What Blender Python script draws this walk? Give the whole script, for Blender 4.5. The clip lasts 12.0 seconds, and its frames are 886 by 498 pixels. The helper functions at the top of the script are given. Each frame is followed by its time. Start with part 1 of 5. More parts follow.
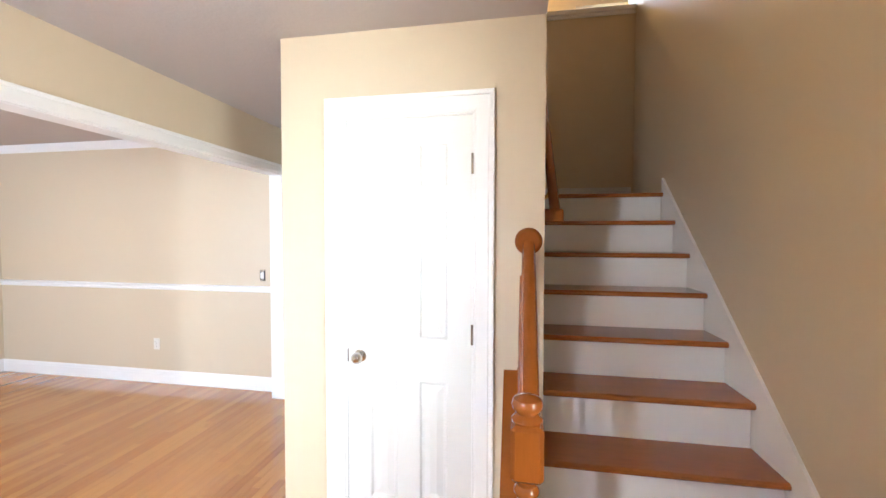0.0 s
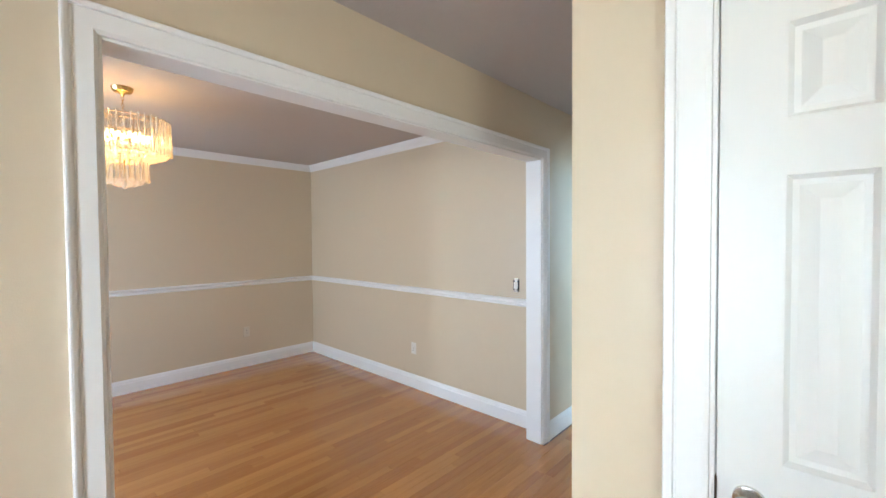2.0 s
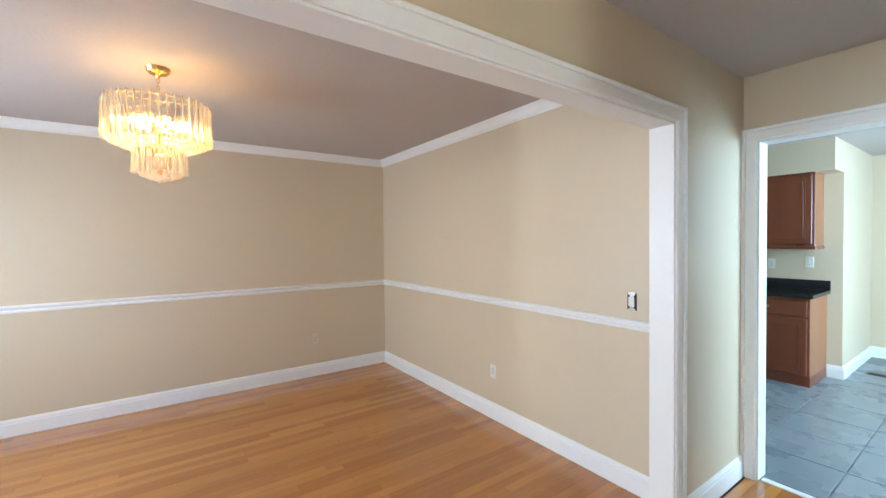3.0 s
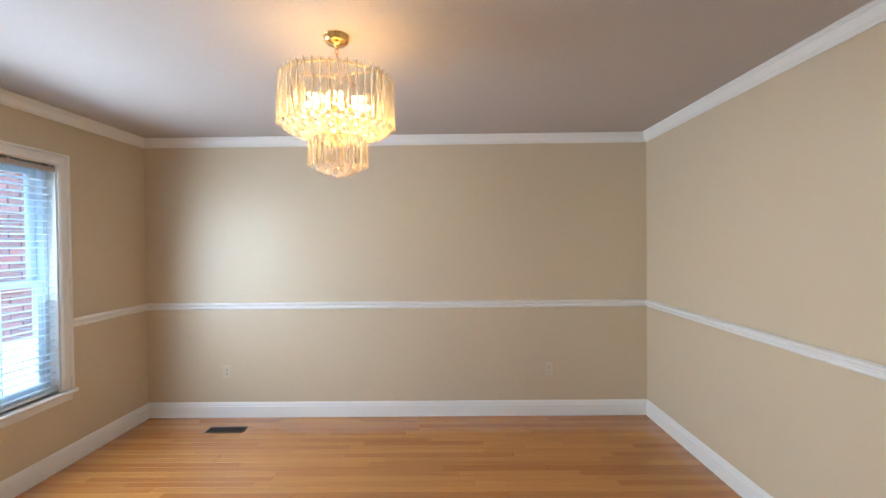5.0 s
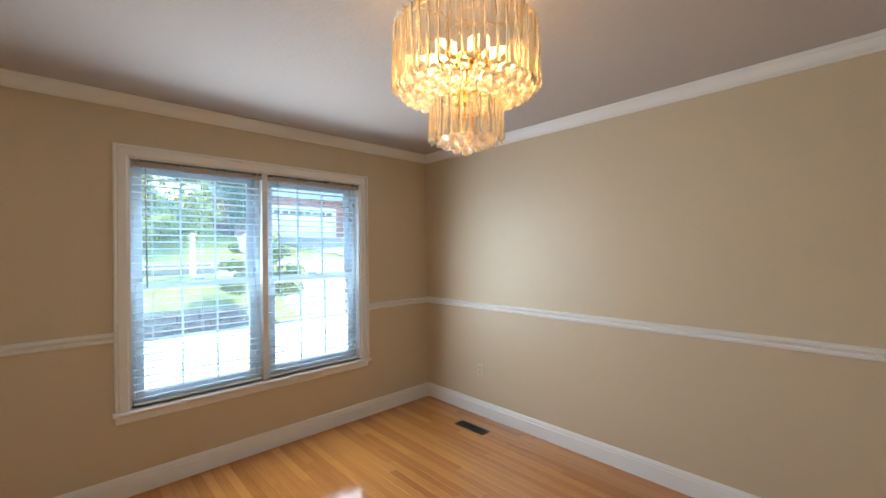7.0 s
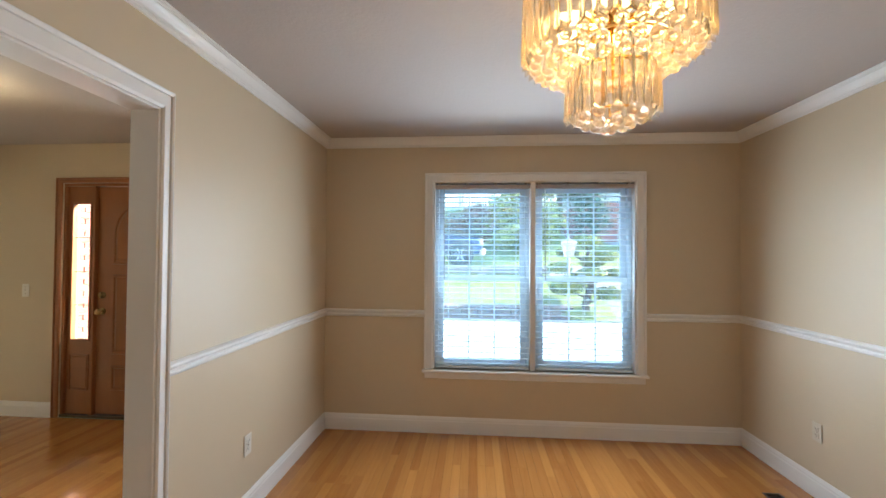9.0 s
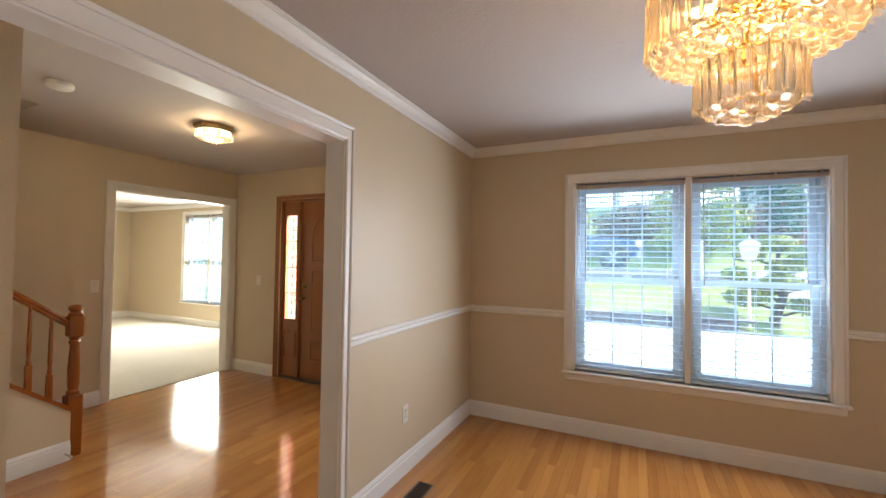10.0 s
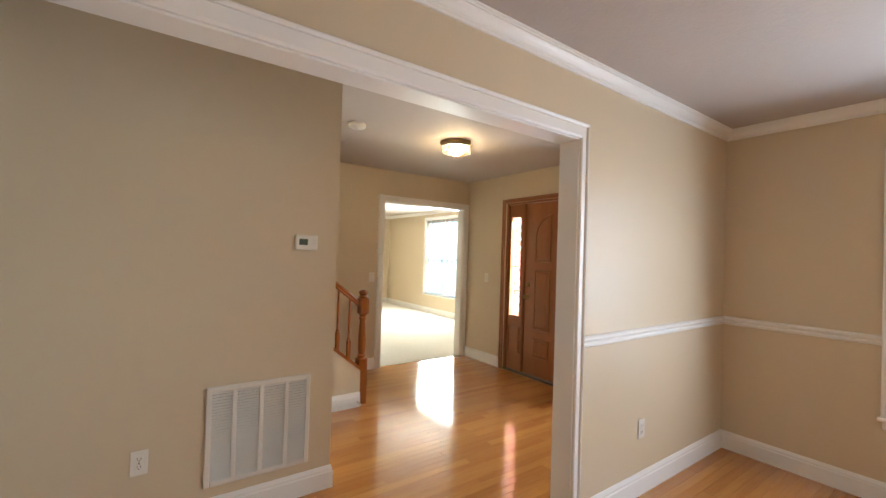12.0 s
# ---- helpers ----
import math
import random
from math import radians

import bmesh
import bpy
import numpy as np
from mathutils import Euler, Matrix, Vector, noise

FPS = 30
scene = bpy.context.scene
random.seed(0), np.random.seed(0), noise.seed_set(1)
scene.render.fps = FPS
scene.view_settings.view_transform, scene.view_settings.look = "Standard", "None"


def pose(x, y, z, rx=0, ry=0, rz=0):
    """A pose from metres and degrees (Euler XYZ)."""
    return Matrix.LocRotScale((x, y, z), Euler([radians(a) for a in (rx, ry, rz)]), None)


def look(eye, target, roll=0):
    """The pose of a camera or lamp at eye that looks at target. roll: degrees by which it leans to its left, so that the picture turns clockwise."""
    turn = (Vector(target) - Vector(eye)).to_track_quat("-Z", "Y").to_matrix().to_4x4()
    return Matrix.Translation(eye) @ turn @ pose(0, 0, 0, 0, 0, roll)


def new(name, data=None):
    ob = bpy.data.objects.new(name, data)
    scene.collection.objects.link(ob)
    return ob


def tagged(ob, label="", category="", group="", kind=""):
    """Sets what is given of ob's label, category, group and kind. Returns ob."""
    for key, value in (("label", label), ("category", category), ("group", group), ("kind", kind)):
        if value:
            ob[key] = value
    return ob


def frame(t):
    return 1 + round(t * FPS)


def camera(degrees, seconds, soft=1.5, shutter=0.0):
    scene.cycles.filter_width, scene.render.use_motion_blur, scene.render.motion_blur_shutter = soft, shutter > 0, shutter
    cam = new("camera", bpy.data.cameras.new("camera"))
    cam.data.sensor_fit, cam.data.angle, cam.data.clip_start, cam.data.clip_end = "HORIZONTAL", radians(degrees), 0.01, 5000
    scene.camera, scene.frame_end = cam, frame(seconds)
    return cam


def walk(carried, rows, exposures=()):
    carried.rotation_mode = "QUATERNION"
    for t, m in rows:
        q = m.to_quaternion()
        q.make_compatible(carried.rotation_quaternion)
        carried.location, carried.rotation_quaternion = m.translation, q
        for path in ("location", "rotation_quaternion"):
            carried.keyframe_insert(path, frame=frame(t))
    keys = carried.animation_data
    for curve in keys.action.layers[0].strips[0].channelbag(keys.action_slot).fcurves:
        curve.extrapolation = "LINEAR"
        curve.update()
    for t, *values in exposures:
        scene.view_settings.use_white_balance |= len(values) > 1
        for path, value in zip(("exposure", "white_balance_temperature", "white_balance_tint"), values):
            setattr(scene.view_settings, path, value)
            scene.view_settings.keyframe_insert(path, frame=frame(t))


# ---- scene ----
cam = camera(95.3, 12.0)
PATH = [
    (0, (0.692, -0.187, 1.489), (0.334, 1.78, 1.424), 0.1),
    (0.5, (0.588, -0.076, 1.484), (-0.096, 1.802, 1.424), -0.1),
    (1, (0.467, 0.112, 1.483), (-0.506, 1.858, 1.428), -0.3),
    (1.5, (0.274, 0.315, 1.484), (-0.922, 1.917, 1.428), -0.4),
    (2, (0.063, 0.564, 1.48), (-1.301, 2.025, 1.429), -0.4),
    (2.5, (-0.165, 0.838, 1.476), (-1.669, 2.156, 1.429), -0.5),
    (3, (-0.404, 1.057, 1.474), (-2.043, 2.203, 1.431), -0.6),
    (5, (-1.326, 1.55, 1.508), (-3.326, 1.531, 1.48), -0.6),
    (5.5, (-1.479, 1.687, 1.488), (-3.435, 1.271, 1.475), -0.7),
    (6, (-1.703, 1.799, 1.478), (-3.533, 0.99, 1.478), -0.7),
    (6.5, (-1.917, 1.915, 1.483), (-3.551, 0.762, 1.486), -0.7),
    (8.5, (-2.649, 2.235, 1.451), (-2.913, 0.253, 1.483), 0.1),
    (9, (-2.755, 2.254, 1.452), (-2.6, 0.26, 1.489), 0.4),
    (9.5, (-2.793, 2.323, 1.438), (-2.269, 0.394, 1.479), 0.6),
    (10, (-2.865, 2.413, 1.431), (-2.01, 0.605, 1.475), 0.9),
    (10.5, (-2.912, 2.475, 1.408), (-1.787, 0.822, 1.455), 1.2),
    (11, (-2.908, 2.522, 1.396), (-1.576, 1.03, 1.444), 1.4),
    (11.5, (-2.882, 2.527, 1.394), (-1.385, 1.202, 1.439), 1.4),
    (12, (-2.808, 2.506, 1.416), (-1.172, 1.356, 1.442), 1.8),
]
walk(cam, [(t, look(eye, target, roll)) for t, eye, target, roll in PATH], [
    (0, 4.25, 5300, 8), (1.0, 4.17, 5350, 6), (2, 3.50, 5230, 3), (3, 3.62, 5400, 4), (5, 3.54, 5390, 2), (6.5, 3.07, 5950, 3),
    (8.5, 3.12, 5720, 0), (9.5, 3.05, 5850, 5), (10.5, 3.06, 6320, 10), (11.5, 3.32, 6150, 8), (12, 3.47, 5850, 6)])

# ---- light ----
SUN_AZ, SUN_EL = 245.0, 27.0  # compass turn from +y over +x, and height
world = bpy.data.worlds.new("sky")
scene.world = world
world.use_nodes = True
wn = world.node_tree
sky = wn.nodes.new("ShaderNodeTexSky")
sky.sky_type, sky.sun_disc = "NISHITA", False
sky.sun_elevation, sky.sun_rotation = radians(SUN_EL), radians(SUN_AZ)
wn.nodes["Background"].inputs[1].default_value = 0.17
wn.links.new(sky.outputs[0], wn.nodes["Background"].inputs[0])


def lamp(name, kind, energy, colour, m, **more):
    data = bpy.data.lights.new(name, kind)
    data.energy, data.color = energy, colour
    if kind == "AREA":
        data.shape, data.size, data.size_y = "RECTANGLE", more["size"], more["size_y"]
        data.spread = radians(more.get("spread", 180))
    elif kind == "SUN":
        data.angle = radians(more["angle"])
    else:
        data.shadow_soft_size = more["radius"]
    ob = new(name, data)
    ob.matrix_basis = m
    return tagged(ob, kind="structure")


a, e = radians(SUN_AZ), radians(SUN_EL)
to_sun = Vector((math.sin(a) * math.cos(e), math.cos(a) * math.cos(e), math.sin(e)))
lamp("sun", "SUN", 2.9, (1, 0.95, 0.86), look(to_sun * 50, (0, 0, 0)), angle=0.5)
# skylight lamps: entrance's unseen far sidelight, dining and living rooms' windows
lamp("sidelight_sky", "AREA", 2.75, (0.94, 0.95, 0.93), look((-0.50, -1.155, 1.25), (-1.2, 2, 0.9)), size=0.24, size_y=1.3, spread=115)
lamp("window_sky", "AREA", 3.9, (0.93, 0.95, 1.0), look((-3.23, -0.985, 1.30), (-3.23, 1.0, 1.05)), size=1.58, size_y=1.40, spread=170)
lamp("window_sky", "AREA", 2.2, (0.84, 0.93, 1.0), look((-3.23, -1.150, 1.30), (-3.23, 1.0, 1.16)), size=1.58, size_y=1.48, spread=175)
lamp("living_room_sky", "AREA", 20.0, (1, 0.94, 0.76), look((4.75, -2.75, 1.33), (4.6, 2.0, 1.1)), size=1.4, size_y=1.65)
# added lamp before a solid wall, for a kitchen window not seen
lamp("kitchen_sky", "AREA", 25.0, (0.68, 0.88, 1.0), look((1.50, 5.5, 1.55), (-2.0, 4.9, 1.2)), size=2.4, size_y=1.5)
# added fill lamp for the stair wall's glow; no window stands here
lamp("upstairs_sky", "AREA", 0.93, (0.85, 0.92, 1.0), look((1.2, 5.3, 4.3), (1.5, 3.0, 2.6)), size=0.5, size_y=0.8)

# ---- materials ----


def mat(name, colour, rough=0.5, metal=0.0, var=0.06, scale=6.0, bump=0.0, bump_scale=200.0, fine=0.03, coat=0.0, spec=0.5,
        transmission=0.0, ior=1.45, emission=None, strength=0.0, random_hue=0.0, stretch=None, rough_var=0.08, island=False):
    """Principled material whose colour varies at two scales, with fine relief."""
    m = bpy.data.materials.new(name)
    m.use_nodes = True
    nt = m.node_tree
    b = nt.nodes["Principled BSDF"]
    for key, v in (("Roughness", rough), ("Metallic", metal), ("Coat Weight", coat), ("Transmission Weight", transmission), ("IOR", ior),
                   ("Specular IOR Level", spec), ("Base Color", (*colour, 1))):
        b.inputs[key].default_value = v
    if emission:
        b.inputs["Emission Color"].default_value = (*emission, 1)
        b.inputs["Emission Strength"].default_value = strength
    L = nt.links.new
    geo = nt.nodes.new("ShaderNodeNewGeometry")
    mp = nt.nodes.new("ShaderNodeMapping")
    L(geo.outputs["Position"], mp.inputs[0])
    if stretch:
        mp.inputs["Scale"].default_value = stretch
    if var > 0:
        n1 = nt.nodes.new("ShaderNodeTexNoise")
        n1.inputs["Scale"].default_value, n1.inputs["Detail"].default_value = scale, 5
        L(mp.outputs[0], n1.inputs[0])
        n2 = nt.nodes.new("ShaderNodeTexNoise")
        n2.inputs["Scale"].default_value, n2.inputs["Detail"].default_value = scale * 14, 3
        L(mp.outputs[0], n2.inputs[0])
        val = nt.nodes.new("ShaderNodeMath")
        val.operation = "MULTIPLY_ADD"
        val.inputs[1].default_value, val.inputs[2].default_value = var * 2, 1 - var
        L(n1.outputs[0], val.inputs[0])
        val2 = nt.nodes.new("ShaderNodeMath")
        val2.operation = "MULTIPLY_ADD"
        val2.inputs[1].default_value, val2.inputs[2].default_value = fine * 2, -fine
        L(n2.outputs[0], val2.inputs[0])
        add = nt.nodes.new("ShaderNodeMath")
        L(val.outputs[0], add.inputs[0])
        L(val2.outputs[0], add.inputs[1])
        last = add
        if random_hue:
            rnd = nt.nodes.new("ShaderNodeObjectInfo")
            src = geo.outputs["Random Per Island"] if island else rnd.outputs["Random"]
            ra = nt.nodes.new("ShaderNodeMath")
            ra.operation = "MULTIPLY_ADD"
            ra.inputs[1].default_value, ra.inputs[2].default_value = random_hue * 2, 1 - random_hue
            L(src, ra.inputs[0])
            mu = nt.nodes.new("ShaderNodeMath")
            mu.operation = "MULTIPLY"
            L(add.outputs[0], mu.inputs[0])
            L(ra.outputs[0], mu.inputs[1])
            last = mu
        hsv = nt.nodes.new("ShaderNodeHueSaturation")
        hsv.inputs["Color"].default_value = (*colour, 1)
        L(last.outputs[0], hsv.inputs["Value"])
        L(hsv.outputs[0], b.inputs["Base Color"])
        rr = nt.nodes.new("ShaderNodeMath")
        rr.operation = "MULTIPLY_ADD"
        rr.inputs[1].default_value, rr.inputs[2].default_value = rough_var * 2, max(0.02, rough - rough_var)
        L(n1.outputs[0], rr.inputs[0])
        L(rr.outputs[0], b.inputs["Roughness"])
    if bump > 0:
        n3 = nt.nodes.new("ShaderNodeTexNoise")
        n3.inputs["Scale"].default_value, n3.inputs["Detail"].default_value = bump_scale, 3
        L(mp.outputs[0], n3.inputs[0])
        bp = nt.nodes.new("ShaderNodeBump")
        bp.inputs["Strength"].default_value, bp.inputs["Distance"].default_value = bump, 0.004
        L(n3.outputs[0], bp.inputs["Height"])
        L(bp.outputs[0], b.inputs["Normal"])
    return m


def plank_mat(name, light, dark, rough, spread=1.0):
    """Varnished oak: long grain along y, board-to-board change by the object's random number."""
    m = bpy.data.materials.new(name)
    m.use_nodes = True
    nt = m.node_tree
    L = nt.links.new
    b = nt.nodes["Principled BSDF"]
    geo = nt.nodes.new("ShaderNodeNewGeometry")
    info = nt.nodes.new("ShaderNodeObjectInfo")
    off = nt.nodes.new("ShaderNodeVectorMath")
    off.operation = "MULTIPLY_ADD"
    L(info.outputs["Random"], off.inputs[0])
    off.inputs[1].default_value = (37, 91, 13)
    L(geo.outputs["Position"], off.inputs[2])
    mp = nt.nodes.new("ShaderNodeMapping")
    mp.inputs["Scale"].default_value = (1, 0.055, 1)
    L(off.outputs[0], mp.inputs[0])
    g = nt.nodes.new("ShaderNodeTexNoise")
    g.inputs["Scale"].default_value, g.inputs["Detail"].default_value, g.inputs["Distortion"].default_value = 55, 6, 0.6
    L(mp.outputs[0], g.inputs[0])
    fine = nt.nodes.new("ShaderNodeTexNoise")
    fine.inputs["Scale"].default_value, fine.inputs["Detail"].default_value = 420, 2
    L(mp.outputs[0], fine.inputs[0])
    mix = nt.nodes.new("ShaderNodeMath")
    mix.operation = "MULTIPLY_ADD"
    mix.inputs[1].default_value = 0.45
    L(g.outputs[0], mix.inputs[0])
    r2 = nt.nodes.new("ShaderNodeMath")
    r2.operation = "MULTIPLY_ADD"
    r2.inputs[1].default_value, r2.inputs[2].default_value = 0.55 * spread, 0.0
    L(info.outputs["Random"], r2.inputs[0])
    f2 = nt.nodes.new("ShaderNodeMath")
    f2.operation = "MULTIPLY_ADD"
    f2.inputs[1].default_value = 0.25
    L(fine.outputs[0], f2.inputs[0])
    L(r2.outputs[0], f2.inputs[2])
    L(f2.outputs[0], mix.inputs[2])
    ramp = nt.nodes.new("ShaderNodeValToRGB")
    ramp.color_ramp.elements[0].color, ramp.color_ramp.elements[1].color = (*light, 1), (*dark, 1)
    ramp.color_ramp.elements[0].position, ramp.color_ramp.elements[1].position = 0.25, 1.05
    L(mix.outputs[0], ramp.inputs[0])
    L(ramp.outputs[0], b.inputs["Base Color"])
    b.inputs["Roughness"].default_value = rough
    b.inputs["Coat Weight"].default_value, b.inputs["Coat Roughness"].default_value = 0.55, 0.09
    bp = nt.nodes.new("ShaderNodeBump")
    bp.inputs["Strength"].default_value, bp.inputs["Distance"].default_value = 0.12, 0.002
    L(g.outputs[0], bp.inputs["Height"])
    L(bp.outputs[0], b.inputs["Normal"])
    return m


WALL = mat("wall_paint", (0.61, 0.51, 0.366), rough=0.40, var=0.025, scale=1.3, bump=0.10, bump_scale=320, fine=0.012)
# white ceilings: dimmer light and floor bounce are put into this taupe
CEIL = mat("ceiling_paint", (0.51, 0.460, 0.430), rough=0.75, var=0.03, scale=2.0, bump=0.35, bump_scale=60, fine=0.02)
TRIM = mat("white_trim_paint", (0.81, 0.80, 0.785), rough=0.34, var=0.012, scale=2, fine=0.005, rough_var=0.03)
DOORPAINT = mat("white_door_paint", (0.74, 0.73, 0.70), rough=0.33, var=0.02, scale=4, bump=0.08, bump_scale=260, fine=0.01, stretch=(1, 1, 0.12))
OAK = plank_mat("varnished_oak_floor", (0.56, 0.255, 0.064), (0.33, 0.122, 0.028), 0.11, 0.85)
SUBFLOOR = mat("floor_joint", (0.06, 0.03, 0.012), rough=0.8)
STAIN = mat("stained_oak", (0.25, 0.070, 0.009), spec=0.3, rough=0.24, var=0.22, scale=9, fine=0.10, bump=0.08, bump_scale=120, coat=0.3, stretch=(1, 1, 0.12))
TREAD = mat("stained_oak_tread", (0.30, 0.095, 0.016), rough=0.22, var=0.22, scale=9, fine=0.10, bump=0.06, bump_scale=120, coat=0.3, stretch=(0.12, 1, 1))
DOORWOOD = mat("mahogany_door", (0.30, 0.115, 0.040), rough=0.33, var=0.2, scale=9, fine=0.10, coat=0.2, stretch=(1, 1, 0.1))
CHERRY = mat("cherry_cabinet", (0.17, 0.045, 0.018), rough=0.3, var=0.2, scale=8, fine=0.08, coat=0.25, stretch=(1, 1, 0.12))
CHERRYSIDE = mat("cherry_side", (0.30, 0.13, 0.06), rough=0.4, var=0.15, scale=8, fine=0.06, stretch=(1, 1, 0.12))
GRANITE = mat("black_granite", (0.012, 0.012, 0.014), rough=0.12, var=0.4, scale=60, fine=0.3)
TILE = mat("grey_blue_tile", (0.21, 0.24, 0.26), rough=0.28, var=0.14, scale=4, fine=0.05, bump=0.1, bump_scale=40, random_hue=0.08)
GROUT = mat("tile_grout", (0.22, 0.24, 0.25), rough=0.9)
CARPET = mat("cream_carpet", (0.72, 0.69, 0.62), rough=0.95, var=0.08, scale=1.5, bump=0.9, bump_scale=420, fine=0.08, spec=0.1)
LAMPGLASS = mat("bevelled_lamp_glass", (0.97, 0.95, 0.90), rough=0.25, transmission=0.88, var=0)
CHROME = mat("brushed_nickel", (0.55, 0.52, 0.48), rough=0.22, metal=1.0, var=0.05, scale=30)
BRASS = mat("polished_brass", (0.78, 0.53, 0.20), rough=0.16, metal=1.0, var=0.06, scale=30)
BRASSDULL = mat("antique_brass", (0.36, 0.25, 0.11), rough=0.35, metal=1.0, var=0.1, scale=30)
PLASTIC = mat("white_plastic", (0.74, 0.71, 0.65), rough=0.35, var=0.01, scale=10)
IVORY = mat("ivory_plastic", (0.63, 0.57, 0.46), rough=0.4, var=0.01, scale=10)
DARK = mat("dark_slot", (0.015, 0.014, 0.013), rough=0.6)
DUCT_SHADE = mat("duct_shade", (0.02, 0.018, 0.016), rough=0.8)
BRONZE = mat("bronze_register", (0.09, 0.065, 0.045), rough=0.4, metal=0.6)
LCD = mat("lcd_window", (0.10, 0.13, 0.11), rough=0.2)
GRILLE = mat("grille_enamel", (0.70, 0.67, 0.62), rough=0.4, var=0.02)
# the skylight's blue cast is put into the white slats' colour
BLIND = mat("blind_vinyl", (0.80, 0.90, 0.98), rough=0.45, var=0.015, scale=8)
# shade on the rail's room side is put into this taupe
VALANCE = mat("shaded_head_rail", (0.40, 0.35, 0.31), rough=0.5, var=0.02, scale=8)
# white vinyl, with the same blue cast put into its colour
VINYL = mat("window_vinyl", (0.74, 0.85, 0.95), rough=0.35, var=0.015, scale=8)
CORD = mat("wand_plastic", (0.30, 0.32, 0.34), rough=0.3)
GLASS = mat("window_glass", (1, 1, 1), rough=0.0, transmission=1.0, var=0)


def veiled(m, share, tint):
    """A tinted translucent veil mixed into the glass imitates glare over the view outside."""
    nt = m.node_tree
    veil = nt.nodes.new("ShaderNodeBsdfTranslucent")
    veil.inputs["Color"].default_value = (*tint, 1)
    mix = nt.nodes.new("ShaderNodeMixShader")
    mix.inputs[0].default_value = share
    nt.links.new(nt.nodes["Principled BSDF"].outputs[0], mix.inputs[1])
    nt.links.new(veil.outputs[0], mix.inputs[2])
    nt.links.new(mix.outputs[0], nt.nodes["Material Output"].inputs["Surface"])


veiled(GLASS, 0.10, (0.50, 0.84, 1.0))
CLEAR = mat("bevelled_clear_glass", (1, 1, 1), rough=0.03, transmission=1.0, var=0)
# the bulbs' warm light is tinted into the clear rods' colour
ACRYLIC = mat("clear_acrylic", (1.0, 0.93, 0.80), rough=0.08, transmission=0.87, ior=1.36, var=0)
CRYSTAL = mat("crystal_ball", (1.0, 0.91, 0.80), rough=0.05, transmission=0.74, ior=1.46, var=0)
BULB = mat("lit_bulb", (1, 0.9, 0.7), rough=0.4, emission=(1.0, 0.58, 0.18), strength=1.4, var=0)
BULB2 = mat("lit_bulb_small", (1, 0.9, 0.7), rough=0.4, emission=(1.0, 0.82, 0.52), strength=1.2, var=0)
BRICK = mat("red_brick", (0.36, 0.125, 0.085), rough=0.85, var=0.2, scale=12, bump=0.5, bump_scale=90, random_hue=0.22, fine=0.1)
MORTAR = mat("mortar", (0.50, 0.46, 0.41), rough=0.95, var=0.1, bump=0.4)
STONE = mat("retaining_stone", (0.15, 0.115, 0.105), rough=0.9, var=0.2, scale=6, bump=0.6, bump_scale=50, random_hue=0.2)
CONCRETE = mat("driveway_concrete", (0.27, 0.265, 0.26), rough=0.9, var=0.12, scale=0.8, bump=0.3, bump_scale=120, fine=0.05)
# shade along the wall is put into the mauve pavers' dark colour
PAVER = mat("old_shaded_brick_paving", (0.075, 0.058, 0.06), rough=0.9, var=0.25, scale=3, bump=0.5, bump_scale=60, fine=0.15)
GRASS = mat("lawn_grass", (0.17, 0.21, 0.06), rough=0.9, var=0.3, scale=1.2, fine=0.25, bump=0.9, bump_scale=90, spec=0.1)
ASPHALT = mat("street_asphalt", (0.16, 0.16, 0.16), rough=0.9, var=0.15, scale=1, bump=0.4, bump_scale=150, fine=0.1)
LEAF = mat("juniper_leaf", (0.24, 0.27, 0.055), rough=0.7, var=0.3, scale=5, random_hue=0.45, island=True, spec=0.2)
LEAFD = mat("dark_leaf", (0.065, 0.11, 0.055), rough=0.7, var=0.3, scale=2, random_hue=0.5, island=True, spec=0.2)
LEAFR = mat("russet_leaf", (0.16, 0.085, 0.045), rough=0.7, var=0.3, scale=2, random_hue=0.5, island=True, spec=0.2)
BARK = mat("bark", (0.10, 0.07, 0.05), rough=0.9, var=0.25, scale=12, bump=0.8, bump_scale=60)
CARBLUE = mat("blue_car_paint", (0.03, 0.07, 0.19), rough=0.18, metal=0.3, coat=0.8, var=0.03)
CARGREY = mat("grey_cladding", (0.10, 0.10, 0.105), rough=0.5)
CARGLASS = mat("car_glass", (0.03, 0.04, 0.05), rough=0.05)
TYRE = mat("tyre_rubber", (0.02, 0.02, 0.02), rough=0.8)
ALLOY = mat("alloy_wheel", (0.65, 0.66, 0.68), rough=0.25, metal=0.9)
HEADLIGHT = mat("headlight_lens", (0.75, 0.77, 0.8), rough=0.08)
WHITEPAINT = mat("white_outdoor_paint", (0.80, 0.80, 0.79), rough=0.5, var=0.05)
FROST = mat("frosted_lantern_glass", (0.85, 0.85, 0.83), rough=0.4, transmission=0.3)
SIDING = mat("pale_siding", (0.50, 0.52, 0.53), rough=0.7, var=0.05, scale=2)
SHINGLE = mat("roof_shingle", (0.09, 0.085, 0.085), rough=0.9, var=0.2, scale=6, bump=0.5)
FACADE = mat("far_brick_facade", (0.33, 0.13, 0.10), rough=0.9, var=0.15, scale=20, bump=0.3, random_hue=0.0)
WARMWALL = mat("upstairs_wall_paint", (0.66, 0.52, 0.34), rough=0.5, var=0.02)

# ---- mesh tools ----
WORLD = {}


